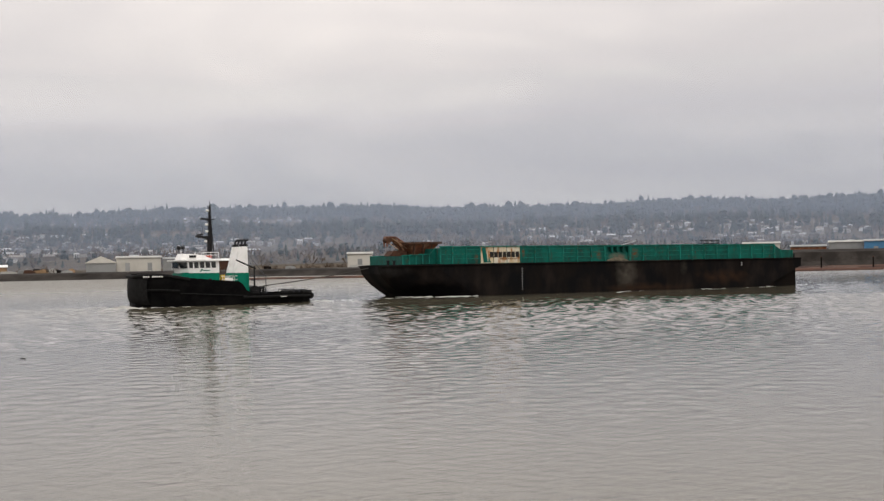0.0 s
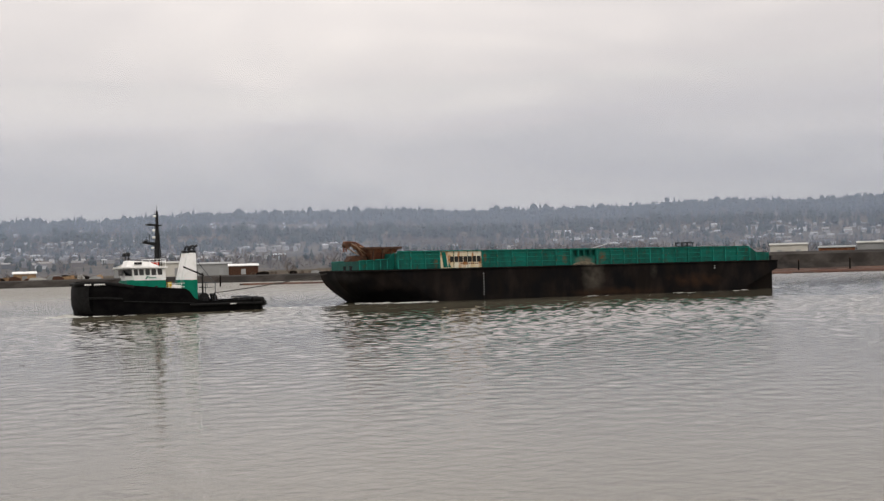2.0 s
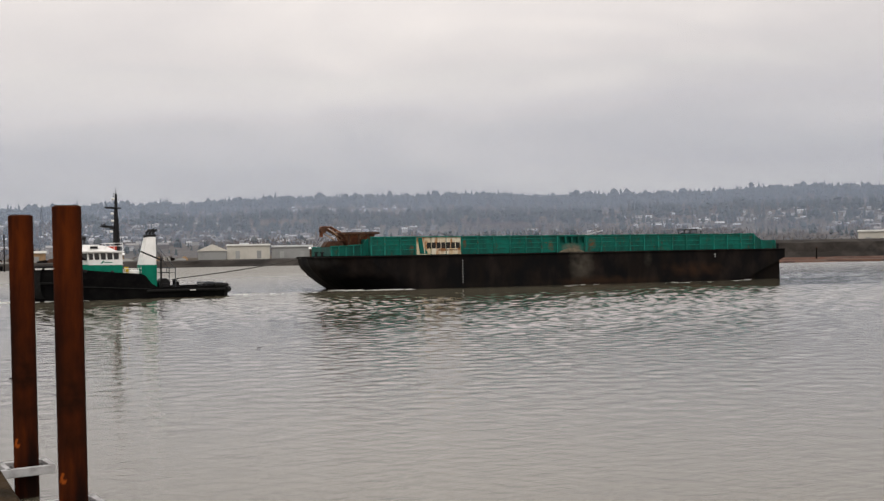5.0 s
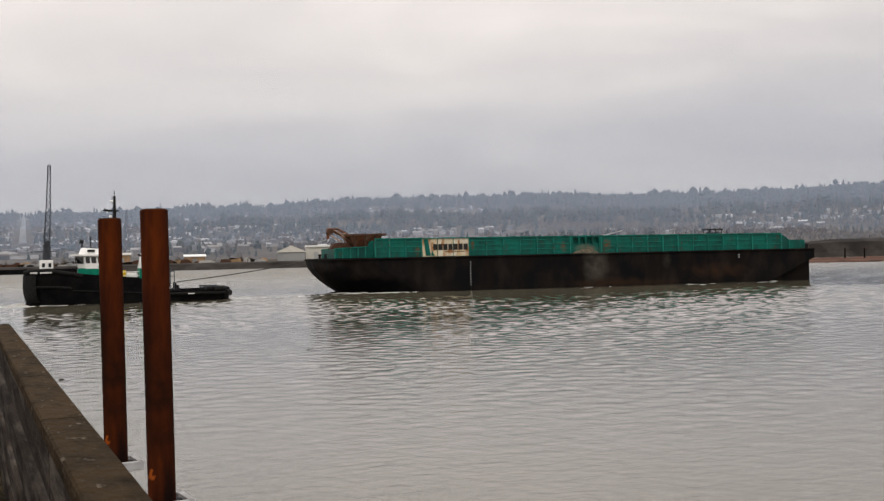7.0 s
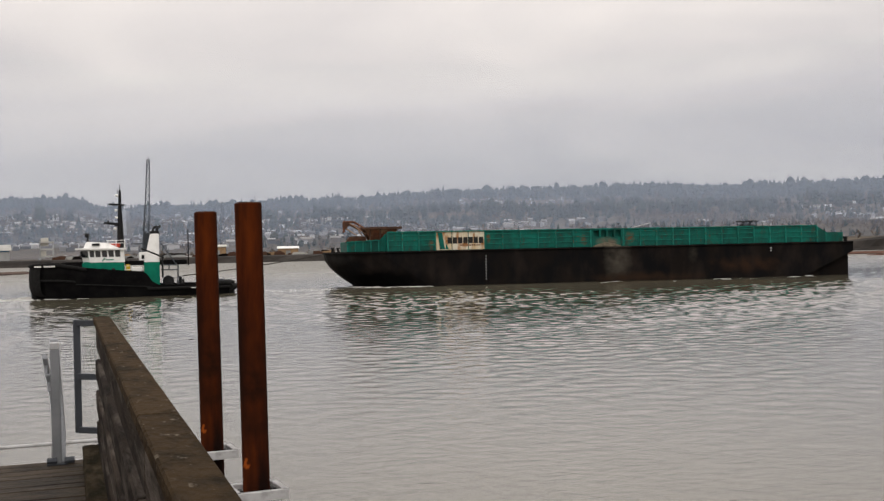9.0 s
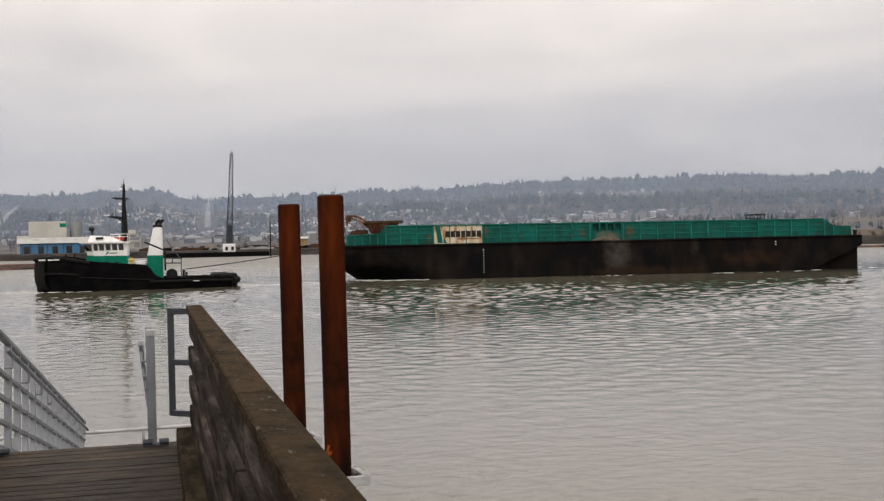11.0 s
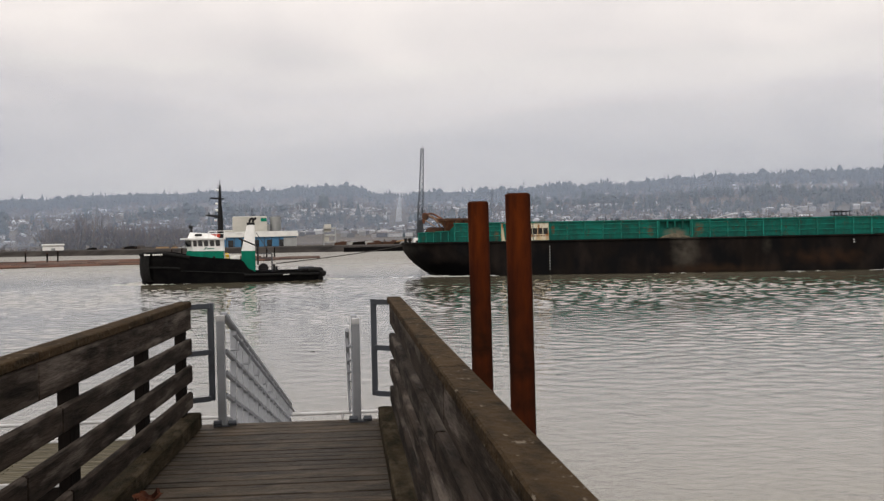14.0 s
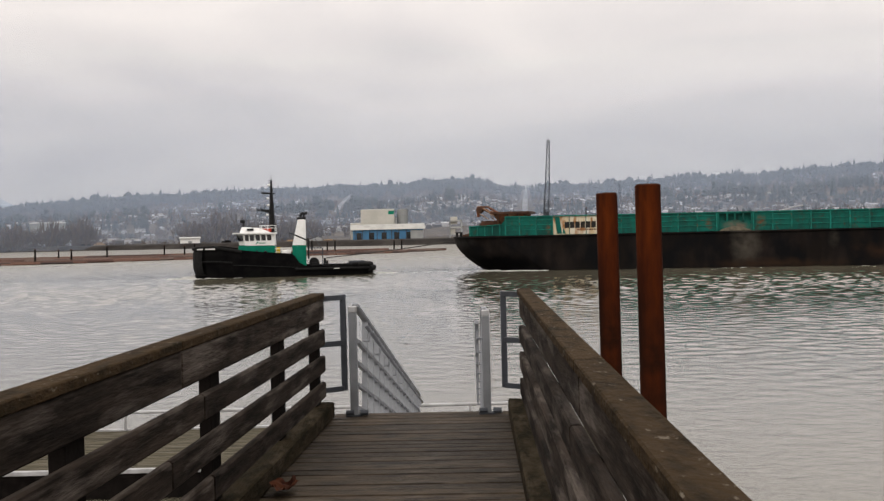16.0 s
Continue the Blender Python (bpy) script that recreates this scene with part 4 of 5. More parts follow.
# end brackets
for x, s in ((RI, 1), (LI, -1)):
    br = dock_thing("end_bracket", "dark galvanised steel gate bracket at railing end", "bracket", "railing end brackets")
    bm = B()
    xo = x - s * 0.115
    x0, x1 = sorted((xo - 0.025, xo + 0.025))
    box(bm, x0, x1, 9.28, 9.33, 0.22, 1.045, 0.005)
    part("upright", bm, M["steel_grey"], br)
    for z in (1.02, 0.63, 0.24):
        bm = B()
        box(bm, min(xo, x + s * 0.06), max(xo, x + s * 0.06), 9.135, 9.17, z - 0.022, z + 0.022, 0.004, Matrix.Identity(4))
        for v in bm.verts:
            k = (v.co.x - xo) / (x + s * 0.06 - xo)
            v.co.y += 0.13 * (1 - k)
        part("crossbar", bm, M["steel_grey"], br)

# deck frame and planks
frame_ob = dock_thing("deck_frame", "dark timber beams under the walkway", "deck frame", kind="structure")
for x in (-1.25, -0.45, 0.32):
    bm = B()
    box(bm, x - 0.06, x + 0.06, -6, DECK_END - 0.05, -0.36, -0.052)
    part("beam", bm, M["dark_wood"], frame_ob)
for y in (8.6, 3.0, -3.0):
    for x in (-1.2, 0.3):
        bm = B()
        rod(bm, (x, y, -6), (x, y, -0.36), 0.15, n=10)
        part("support_pile", bm, M["dark_wood"], frame_ob)

# ---- gangway down to the float ----
SLOPE = math.degrees(math.atan2(2.28, 10.1))
gangway = tagged(new("gangway"), "aluminium gangway sloping down to the float", "gangway")
gangway.matrix_basis = DOCK @ pose(-0.485, 9.46, 0.0, -SLOPE, 0, 0)
LEN = 10.2
for s in (1, -1):
    side = part("side_truss", B(), M["alu"], gangway, "aluminium picket railing")
    bm = B()
    box(bm, s * 0.56 - 0.03, s * 0.56 + 0.03, -0.22 if s < 0 else 0.15, LEN, 0.885, 0.935, 0.012)
    part("handrail", bm, M["alu"], side)
    for z in (0.04, 0.24, 0.43, 0.62):
        bm = B()
        box(bm, s * 0.56 - 0.018, s * 0.56 + 0.018, -0.05, LEN, z - 0.016, z + 0.016)
        part("stringer", bm, M["alu"], side)
    bm = B()
    box(bm, s * 0.56 - 0.026, s * 0.56 + 0.026, -0.028, 0.028, 0.0, 0.92)
    picket = part("picket", bm, M["alu"], side)
    picket.matrix_basis = pose(0, 0.6, 0)
    for i in range(1, 16):
        again(picket, side, pose(0, 0.6 + 0.61 * i, 0))
    bm = B()
    rod(bm, (s * 0.495, 0.0, 0.775), (s * 0.495, LEN - 0.2, 0.775), 0.02, n=8)
    part("grab_rail", bm, M["alu"], side)
    for i in range(9):
        bm = B()
        rod(bm, (s * 0.495, 0.36 + 1.12 * i, 0.76), (s * 0.495, 0.36 + 1.12 * i, 0.67), 0.012, n=6)
        rod(bm, (s * 0.495, 0.36 + 1.12 * i, 0.675), (s * 0.56, 0.36 + 1.12 * i, 0.675), 0.012, n=6)
        part("grab_bracket", bm, M["alu"], side)
bm = B()
box(bm, -0.52, 0.52, 0, LEN, -0.07, -0.02)
part("tread", bm, M["alu"], gangway)
for s, x, tall in ((1, 0.085, 0.885), (-1, -1.055, 0.94)):
    gp = dock_thing("gate_post", "square aluminium gate post at the gangway head", "post", "gangway gate posts")
    bm = B()
    box(bm, x - 0.033, x + 0.033, 9.27, 9.34, 0.0, tall - 0.05, 0.005)
    part("post", bm, M["alu"], gp)
    bm = B()
    for dx in (-0.07, 0.05):
        rod(bm, (x + dx, 9.27, 0.03), (x + dx + 0.07, 9.27, 0.03), 0.024, n=8)
    box(bm, x - 0.07, x + 0.07, 9.24, 9.36, 0.001, 0.012)
    part("hinge", bm, M["steel_grey"], gp)
    bm = B()
    box(bm, x - 0.035, x + 0.035, 9.268, 9.342, tall - 0.052, tall, 0.006)
    part("cap", bm, M["white_steel"], gp, "pale sleeve cap")

# ---- float with its guide piles ----
FLOAT = pose(0, 20.75, 0.0, 0, 0, 0.5)
dock_float = tagged(new("floating_dock"), "low timber floating dock with white steel edge rail", "floating dock", kind="structure")
dock_float.matrix_basis = FLOAT
FX0, FX1, FH = -34.0, 3.0, 2.05
bm = B()
box(bm, FX0, FX1, -FH + 0.1, FH - 0.1, -0.25, 0.42, 0.05)
part("pontoon", bm, M["dark_wood"], dock_float)
for y0, y1 in ((-FH, -FH + 0.09), (FH - 0.09, FH)):
    bm = B()
    box(bm, FX0, FX1, y0, y1, 0.45, 0.53, 0.01)
    part("edge_beam", bm, M["white_steel"], dock_float, "white galvanised edge beam")
for y in (FH - 0.1,):
    bm = B()
    rod(bm, (FX0, y, 0.88), (FX1, y, 0.88), 0.035, n=8)
    part("bull_rail", bm, M["white_steel"], dock_float)
    bm = B()
    rod(bm, (0, y, 0.5), (0, y, 0.88), 0.03, n=8)
    stub = part("rail_stub", bm, M["white_steel"], dock_float)
    stub.matrix_basis = pose(FX1 - 0.1, 0, 0)
    for i in range(1, 15):
        again(stub, dock_float, pose(FX1 - 0.1 - 2.4 * i, 0, 0))
for k, (px, py) in enumerate(((3.41, 22.35), (3.53, 18.51))):
    pile = tagged(new("steel_pile"), "tall rusty brown steel pipe pile with flat top", "pile", "guide piles of the float")
    pile.matrix_basis = pose(px, py, 0, 0.0, -0.4, 0)
    bm = B()
    rod(bm, (0, 0, -4), (0, 0, 5.2), 0.217, n=40)
    ring = [e for e in bm.edges if all(v.co.z > 5 for v in e.verts)]
    bmesh.ops.bevel(bm, geom=ring, offset=0.012, segments=1, affect="EDGES")
    part("pipe", bm, M["pile_rust"], pile)
    bm = B()
    rod(bm, (0, 0, 5.0), (0, 0, 5.215), 0.19, n=32)
    part("top_plate", bm, M["rust_dark"], pile)
    hoop = tagged(new("pile_guide"), "white steel pile guide frame bolted to the float", "pile guide", "pile guides")
    hoop.matrix_basis = pose(px, py, 0.5, 0, 0, 3.2)
    for nm, x0, x1, y0, y1 in (("frame_bar", -0.75, 0.42, -0.42, -0.32), ("frame_bar", -0.75, 0.42, 0.32, 0.42), ("frame_bar", 0.33, 0.43, -0.4, 0.4), ("frame_bar", -0.43, -0.33, -0.4, 0.4)):
        bm = B()
        box(bm, x0, x1, y0, y1, -0.06, 0.1, 0.01)
        part(nm, bm, M["white_steel"], hoop)
    for x, y, ax in ((0.27, 0, "y"), (-0.27, 0, "y"), (0, 0.27, "x"), (0, -0.27, "x")):
        bm = B()
        d = 0.09
        rod(bm, (x - (d if ax == "x" else 0), y - (d if ax == "y" else 0), 0.02), (x + (d if ax == "x" else 0), y + (d if ax == "y" else 0), 0.02), 0.055, n=10)
        part("roller", bm, M["black_metal"], hoop)

# driftwood and specks on the stream
drifting = []
rnd = random.Random(8)
for x, y, s in ((9.6, 43.5, 0.1), (21.5, 50, 0.12), (30.0, 62, 0.16), (14.0, 57, 0.13)):
    bm = B()
    rod(bm, (-s, 0, 0.0), (s * 0.2, 0.05, 0.0), 0.03, 0.035, n=6)
    rod(bm, (s * 0.2, 0.05, 0.0), (s, -0.04, -0.01), 0.035, 0.02, n=6)
    ob = tagged(link("driftwood", bm, M["dark_wood"]), "small dark piece of driftwood floating downstream", "driftwood", "drifting wood")
    ob["turn"] = rnd.uniform(-25, 25)
    drifting.append((ob, x, y))
bm = B()
grid = [[bm.verts.new((0.075 * u * (1 - 0.5 * abs(v)) + 0.012 * noise.noise((u * 3, v * 3, 1)), 0.09 * v + 0.012 * noise.noise((u * 3, v * 3, 4)), 0.03 + 0.022 * u * u + 0.035 * noise.noise((u * 2.3, v * 2.3, 7)))) for v in np.linspace(-1, 1, 8)] for u in np.linspace(-1, 1, 7)]
for p, q in zip(grid, grid[1:]):
    for k in range(7):
        bm.faces.new((p[k], p[k + 1], q[k + 1], q[k]))
bmesh.ops.solidify(bm, geom=list(bm.faces), thickness=0.003)
leaf = tagged(link("dead_leaf", bm, M["leaf"]), "curled brown dead leaf on the deck", "leaf")
leaf.matrix_basis = DOCK @ pose(-1.17, 6.5, 0.006) @ Matrix.Scale(1.25, 4)


# ---- barge: x forward from the loading arm, y to the shore side, z from the water ----
def make_barge():
    barge = tagged(new("barge"), "long black steel barge with green side walls, towed empty", "barge")
    HB = 8.0

    def plan(z):
        """Half outline at a height, from bow centre round the shoulder to the stern: an upright strake over a raked bow plate."""
        tip, side = float(np.interp(z, (-0.6, 0.0, 0.8, 1.9, 3.1, 4.1), (-1.7, -0.85, 0.38, 1.75, 2.66, 2.8))), -2.7 - 6.1 * min(max((4.1 - z) / 4.1, 0), 1.1) ** 0.85
        pts = [(tip, 0), (tip - 0.1, 3.6)]
        for kx, ky in ((0.05, 0.22), (0.14, 0.45), (0.3, 0.66), (0.52, 0.83), (0.76, 0.94), (1.0, 1.0)):
            pts.append((tip - 0.1 + (side - tip + 0.1) * kx, 3.6 + (HB - 3.6) * ky))
        end = -60.9 if z > 2.9 else -54.5 - 6.4 * max(z, 0) / 2.9
        for i in range(1, 13):
            pts.append((side + (end - side) * i / 12, HB))
        pts.append((end, 0))
        return pts

    rings = []
    for z in (-0.6, 0.0, 0.5, 1.0, 1.6, 2.2, 2.7, 2.9, 2.95, 3.5, 4.08):
        half = plan(z)
        rings.append([(x, y, z + (0.06 if z > 4 and x > -3 else 0)) for x, y in half] + [(x, -y, z) for x, y in half[-2:1:-1]] + [(half[1][0], -half[1][1], z)])
    bm = B()
    loft(bm, rings, closed=True)
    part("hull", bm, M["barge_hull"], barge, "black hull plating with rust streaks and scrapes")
    for s in (1, -1):
        pts = plan(3.95)
        part("rubbing_strake", tube(B(), [(x + 0.05, s * (y + 0.09), 3.98) for x, y in pts if y > 0], 0.11, 6), M["barge_hull"], barge)
    for s in (1, -1):
        bm = B()
        prism(bm, [(-60.8, -0.6), (-60.8, 2.7), (-59.6, 2.5), (-54.6, 0.2), (-54.2, -0.6)], s * 6.4, s * 6.9)
        part("skeg", bm, M["barge_hull"], barge)
    # bin walls, panel by panel between the stiffeners
    stations = [-4.2, -5.86, -7.78, -9.7, -11.62, -13.54] + [-15.46 - 2.107 * i for i in range(6)] + [-28.1, -32.1] + [-32.1 - 2.03 * i for i in range(1, 13)]
    stations = sorted(set(round(x, 2) for x in stations if x > -57.0), reverse=True)
    top = lambda x: 6.3 - 0.0045 * (-4.2 - x)
    for s in (1, -1):
        wall = part("side_wall", B_wall(s, top), M["barge_green"], barge, "green ribbed side wall")
        for a, b in zip(stations, stations[1:]):
            if a <= -28.0 and b >= -32.2:
                continue
            sign = -15.4 < (a + b) / 2 < -9.8
            bm = B()
            prism(bm, [(a - 0.05, 4.12), (a - 0.05, top(a) - 0.06), (b + 0.05, top(b) - 0.06), (b + 0.05, 4.12)], s * 7.48, s * 7.56)
            part("wall_panel", bm, M["sign_cream"] if sign and s == 1 else M["barge_green"], wall, "rust-stained cream sign panel" if sign and s == 1 else "")
            if not (sign and s == 1):
                bm = B()
                for zz in (4.72, 5.3, 5.84):
                    box(bm, b + 0.06, a - 0.06, min(s * 7.56, s * 7.64), max(s * 7.56, s * 7.64), zz, zz + 0.07)
                part("stiffener", bm, M["barge_rib"], wall)
        bm = B()
        box(bm, -0.07, 0.07, -0.09, 0.09, 4.1, 6.22, 0.02)
        rib = part("rib", bm, M["barge_rib"], wall)
        rib.matrix_basis = pose(stations[0], s * 7.62, 0)
        for x in stations[1:]:
            if s == 1 and -15.3 < x < -10.0:
                continue
            again(rib, wall, pose(x, s * 7.62, -0.0045 * (-4.2 - x)))
        bm = B()
        prism(bm, [(-4.1, top(-4.1) - 0.06), (-4.1, top(-4.1) + 0.06), (-56.4, top(-56.4) + 0.06), (-56.4, top(-56.4) - 0.06)], s * 7.42, s * 7.72)
        part("top_rail", bm, M["barge_rib"], wall)
        # low bulwark round the bow
        bm = B()
        prism(bm, [(0.4, 4.1), (0.4, 5.26), (-3.4, 5.42), (-4.2, 6.25), (-4.2, 4.1)], s * 6.0, s * 6.1)
        part("bow_bulwark", bm, M["barge_green"], barge)
        bm = B()
        for x in (0.3, -0.6, -1.5, -2.4, -3.3):
            box(bm, x - 0.06, x + 0.06, min(s * 6.1, s * 6.22), max(s * 6.1, s * 6.22), 4.1, 5.25 + 0.03 * (2.2 - x))
        prism(bm, [(0.4, 5.22), (0.4, 5.32), (-3.4, 5.48), (-3.4, 5.38)], s * 5.96, s * 6.26)
        part("bulwark_frame", bm, M["barge_rib"], barge)
        # gate bay with spilled material
        bm = B()
        box(bm, -32.0, -28.2, min(s * 7.0, s * 7.1), max(s * 7.0, s * 7.1), 4.1, 6.12)
        part("gate_plate", bm, M["barge_green"], barge)
        for x, half, foot in ((-28.2, 0.2, 4.1), (-29.25, 0.1, 5.2), (-30.1, 0.1, 5.2), (-31.0, 0.1, 5.2), (-32.0, 0.2, 4.1)):
            bm = B()
            box(bm, x - half, x + half, min(s * 7.1, s * 7.7), max(s * 7.1, s * 7.7), foot, 6.2, 0.02)
            part("gate_post", bm, M["barge_green"], barge)
        bm = B()
        box(bm, -31.8, -28.4, min(s * 7.1, s * 7.5), max(s * 7.1, s * 7.5), 4.1, 5.25, 0.02)
        part("gate_board", bm, M["barge_green"], barge)
        bm = B()
        box(bm, -31.8, -28.4, min(s * 7.1, s * 7.56), max(s * 7.1, s * 7.56), 6.0, 6.16, 0.02)
        part("gate_header", bm, M["barge_rib"], barge)
        # low stern wall
        bm = B()
        prism(bm, [(-56.4, 4.0), (-56.4, 6.06), (-57.7, 5.22), (-59.8, 5.18), (-59.8, 3.96)], s * 7.4, s * 7.56)
        part("stern_wall", bm, M["barge_green"], barge)
        for x in (-57.6, -59.7):
            bm = B()
            box(bm, x - 0.07, x + 0.07, min(s * 7.5, s * 7.66), max(s * 7.5, s * 7.66), 3.98, 5.18)
            part("stern_post", bm, M["barge_rib"], barge)
    part("front_bulwark", box(B(), 0.28, 0.38, -5.98, 5.98, 4.1, 5.24), M["barge_green"], barge)
    bm = B()
    box(bm, -57.0, -56.8, -7.4, 7.4, 4.0, 5.6)
    part("end_wall", bm, M["barge_green"], barge)
    bm = B()
    box(bm, -4.4, -4.2, -7.4, 7.4, 4.05, 6.1)
    part("end_wall", bm, M["barge_green"], barge)
    bm = B()
    res = bmesh.ops.create_uvsphere(bm, u_segments=20, v_segments=8, radius=1)
    for v in res["verts"]:
        v.co = Vector((-30.1 + 1.85 * v.co.x, 7.55 + 0.35 * v.co.y, 4.08 + 0.5 * max(v.co.z, 0) ** 2.0 * (1 + 0.7 * noise.noise((v.co.x * 3, v.co.z * 3, 0)))))
    part("spilled_sand", bm, M["sand"], barge, "dry pale sand spilled in the gate bay", True)
    # sign: seven bold letter bars and a slanted green flash
    bm = B()
    prism(bm, [(-10.2, 4.2), (-10.8, 4.2), (-10.5, 6.15), (-9.95, 6.15)], 7.57, 7.585)
    prism(bm, [(-10.85, 4.2), (-11.25, 4.2), (-11.1, 4.5), (-10.9, 4.9)], 7.57, 7.585)
    part("sign_flash", bm, M["barge_green"], barge, "slanted green flash painted on the sign")
    for i in range(7):
        bm = B()
        box(bm, -15.27 + 0.61 * i, -14.76 + 0.61 * i, 7.57, 7.59, 4.84, 5.56, 0.0)
        part("letter_bar", bm, M["sign_black"], barge)
    bm = B()
    for i in range(9):
        box(bm, -14.9 + 0.27 * i, -14.72 + 0.27 * i, 7.57, 7.585, 4.56, 4.72)
    part("small_letter_bars", bm, M["rust"], barge)
    # draught marks
    for i in range(9):
        bm = B()
        box(bm, -15.54, -15.4, 8.0, 8.012, 0.64 + 0.33 * i, 0.74 + 0.33 * i)
        part("draught_mark", bm, M["white_steel"], barge)
    for zz in (3.1, 3.4):
        bm = B()
        box(bm, -50.4, -50.2, 8.0, 8.012, zz, zz + 0.14)
        part("draught_mark", bm, M["white_steel"], barge)
    # hopper and loading arm at the bow
    bm = B()
    loft(bm, [[(-1.9 - 0.5 * k, -3 + 0.5 * k, 7.0 - 1.0 * k), (-6.1 + 0.7 * k, -3 + 0.5 * k, 6.95 - 0.95 * k), (-6.1 + 0.7 * k, 3 - 0.5 * k, 6.95 - 0.95 * k), (-1.9 - 0.5 * k, 3 - 0.5 * k, 7.0 - 1.0 * k)] for k in (0.25, 1.2, 2.6)], closed=True)
    part("hopper", bm, M["rust"], barge, "rusty brown steel hopper")
    bm = B()
    for x0, x1, y0, y1 in ((-6.3, -1.8, 2.85, 3.1), (-6.3, -1.8, -3.1, -2.85), (-6.4, -6.15, -3, 3), (-1.95, -1.7, -3, 3)):
        box(bm, x0, x1, y0, y1, 6.76, 7.02)
    part("hopper_rim", bm, M["rust_dark"], barge)
    for x in (-2.6, -3.8, -5.0):
        part("hopper_brace", box(B(), x - 0.08, x + 0.08, 2.3, 2.95, 5.2, 6.8), M["rust_dark"], barge)
    bm = B()
    prism(bm, [(0.2, 4.1), (0.15, 5.3), (-0.3, 5.95), (-1.0, 6.0), (-2.2, 5.95), (-2.4, 4.1)], -1.2, 1.2)
    part("machine_base", bm, M["rust_dark"], barge)
    bm = B()
    for y in (-0.55, 0.55):
        rod(bm, (0.1, y, 7.7), (-3.0, y, 6.1), 0.13, n=6)
        rod(bm, (0.35, y, 7.75), (-0.9, y, 7.72), 0.12, n=6)
        rod(bm, (-0.9, y, 7.72), (-2.6, y, 6.7), 0.1, n=6)
        rod(bm, (0.3, y, 7.75), (0.3, y, 6.5), 0.11, n=6)
    for k in range(6):
        rod(bm, (0.1 - 0.5 * k, -0.55, 7.7 - 0.26 * k), (0.1 - 0.5 * k, 0.55, 7.7 - 0.26 * k), 0.07, n=5)
    part("loading_arm", bm, M["rust"], barge, "rusty conveyor arm with bare struts")
    for k, (a, b) in enumerate((((-0.4, 0.7, 7.55), (-2.3, 0.9, 6.2)), ((-0.9, 0.75, 7.45), (-1.9, 0.8, 5.9)), ((0.2, 0.7, 7.0), (-1.2, 0.8, 6.1)), ((-1.4, 0.7, 7.2), (-3.2, 0.9, 6.4)))):
        part("arm_strut", rod(B(), a, b, 0.07, n=5), M["tan_steel"], barge)
    bm = B()
    rod(bm, (0.1, -0.8, 7.35), (0.1, 0.8, 7.35), 0.36, n=14)
    part("head_drum", bm, M["rust_dark"], barge)
    for x, y in ((2.0, 5.4), (1.4, 6.0), (-60.6, 6.9), (-60.9, 6.0)):
        bm = B()
        rod(bm, (x, y, 3.9), (x, y, 4.62), 0.16, n=10)
        rod(bm, (x, y, 4.55), (x, y, 4.66), 0.24, n=10)
        part("bollard", bm, M["black_metal"], barge)
    # small open cab above the aft wall
    bm = B()
    for x in (-50.0, -51.8, -50.9):
        for y in (-0.8, 0.8):
            rod(bm, (x, y, 4.2), (x, y, 6.85), 0.06, n=6)
    box(bm, -51.95, -49.85, -0.95, 0.95, 6.78, 6.92)
    rod(bm, (-53.0, 0, 4.2), (-53.0, 0, 6.75), 0.06, n=6)
    part("deck_gear", bm, M["black_metal"], barge)
    bm = B()
    box(bm, -51.6, -50.2, -0.7, 0.7, 4.2, 6.45)
    part("gear_box", bm, M["steel_grey"], barge)
    bm = B()
    rod(bm, (-34.2, 0.0, 6.0), (-38.3, -0.5, 6.9), 0.08, n=6)
    part("boom_pole", bm, M["white_steel"], barge)
    bm = B()
    box(bm, -56.9, -4.2, -7.35, 7.35, 4.0, 4.06)
    part("bin_floor", bm, M["sand"], barge)
    return barge


def B_wall(s, top):
    bm = B()
    for a, b in ((-4.2, -28.1), (-32.1, -56.4)):
        prism(bm, [(a, 4.1), (a, top(a) - 0.07), (b, top(b) - 0.07), (b, 4.05)], s * 7.42, s * 7.475)
    return bm


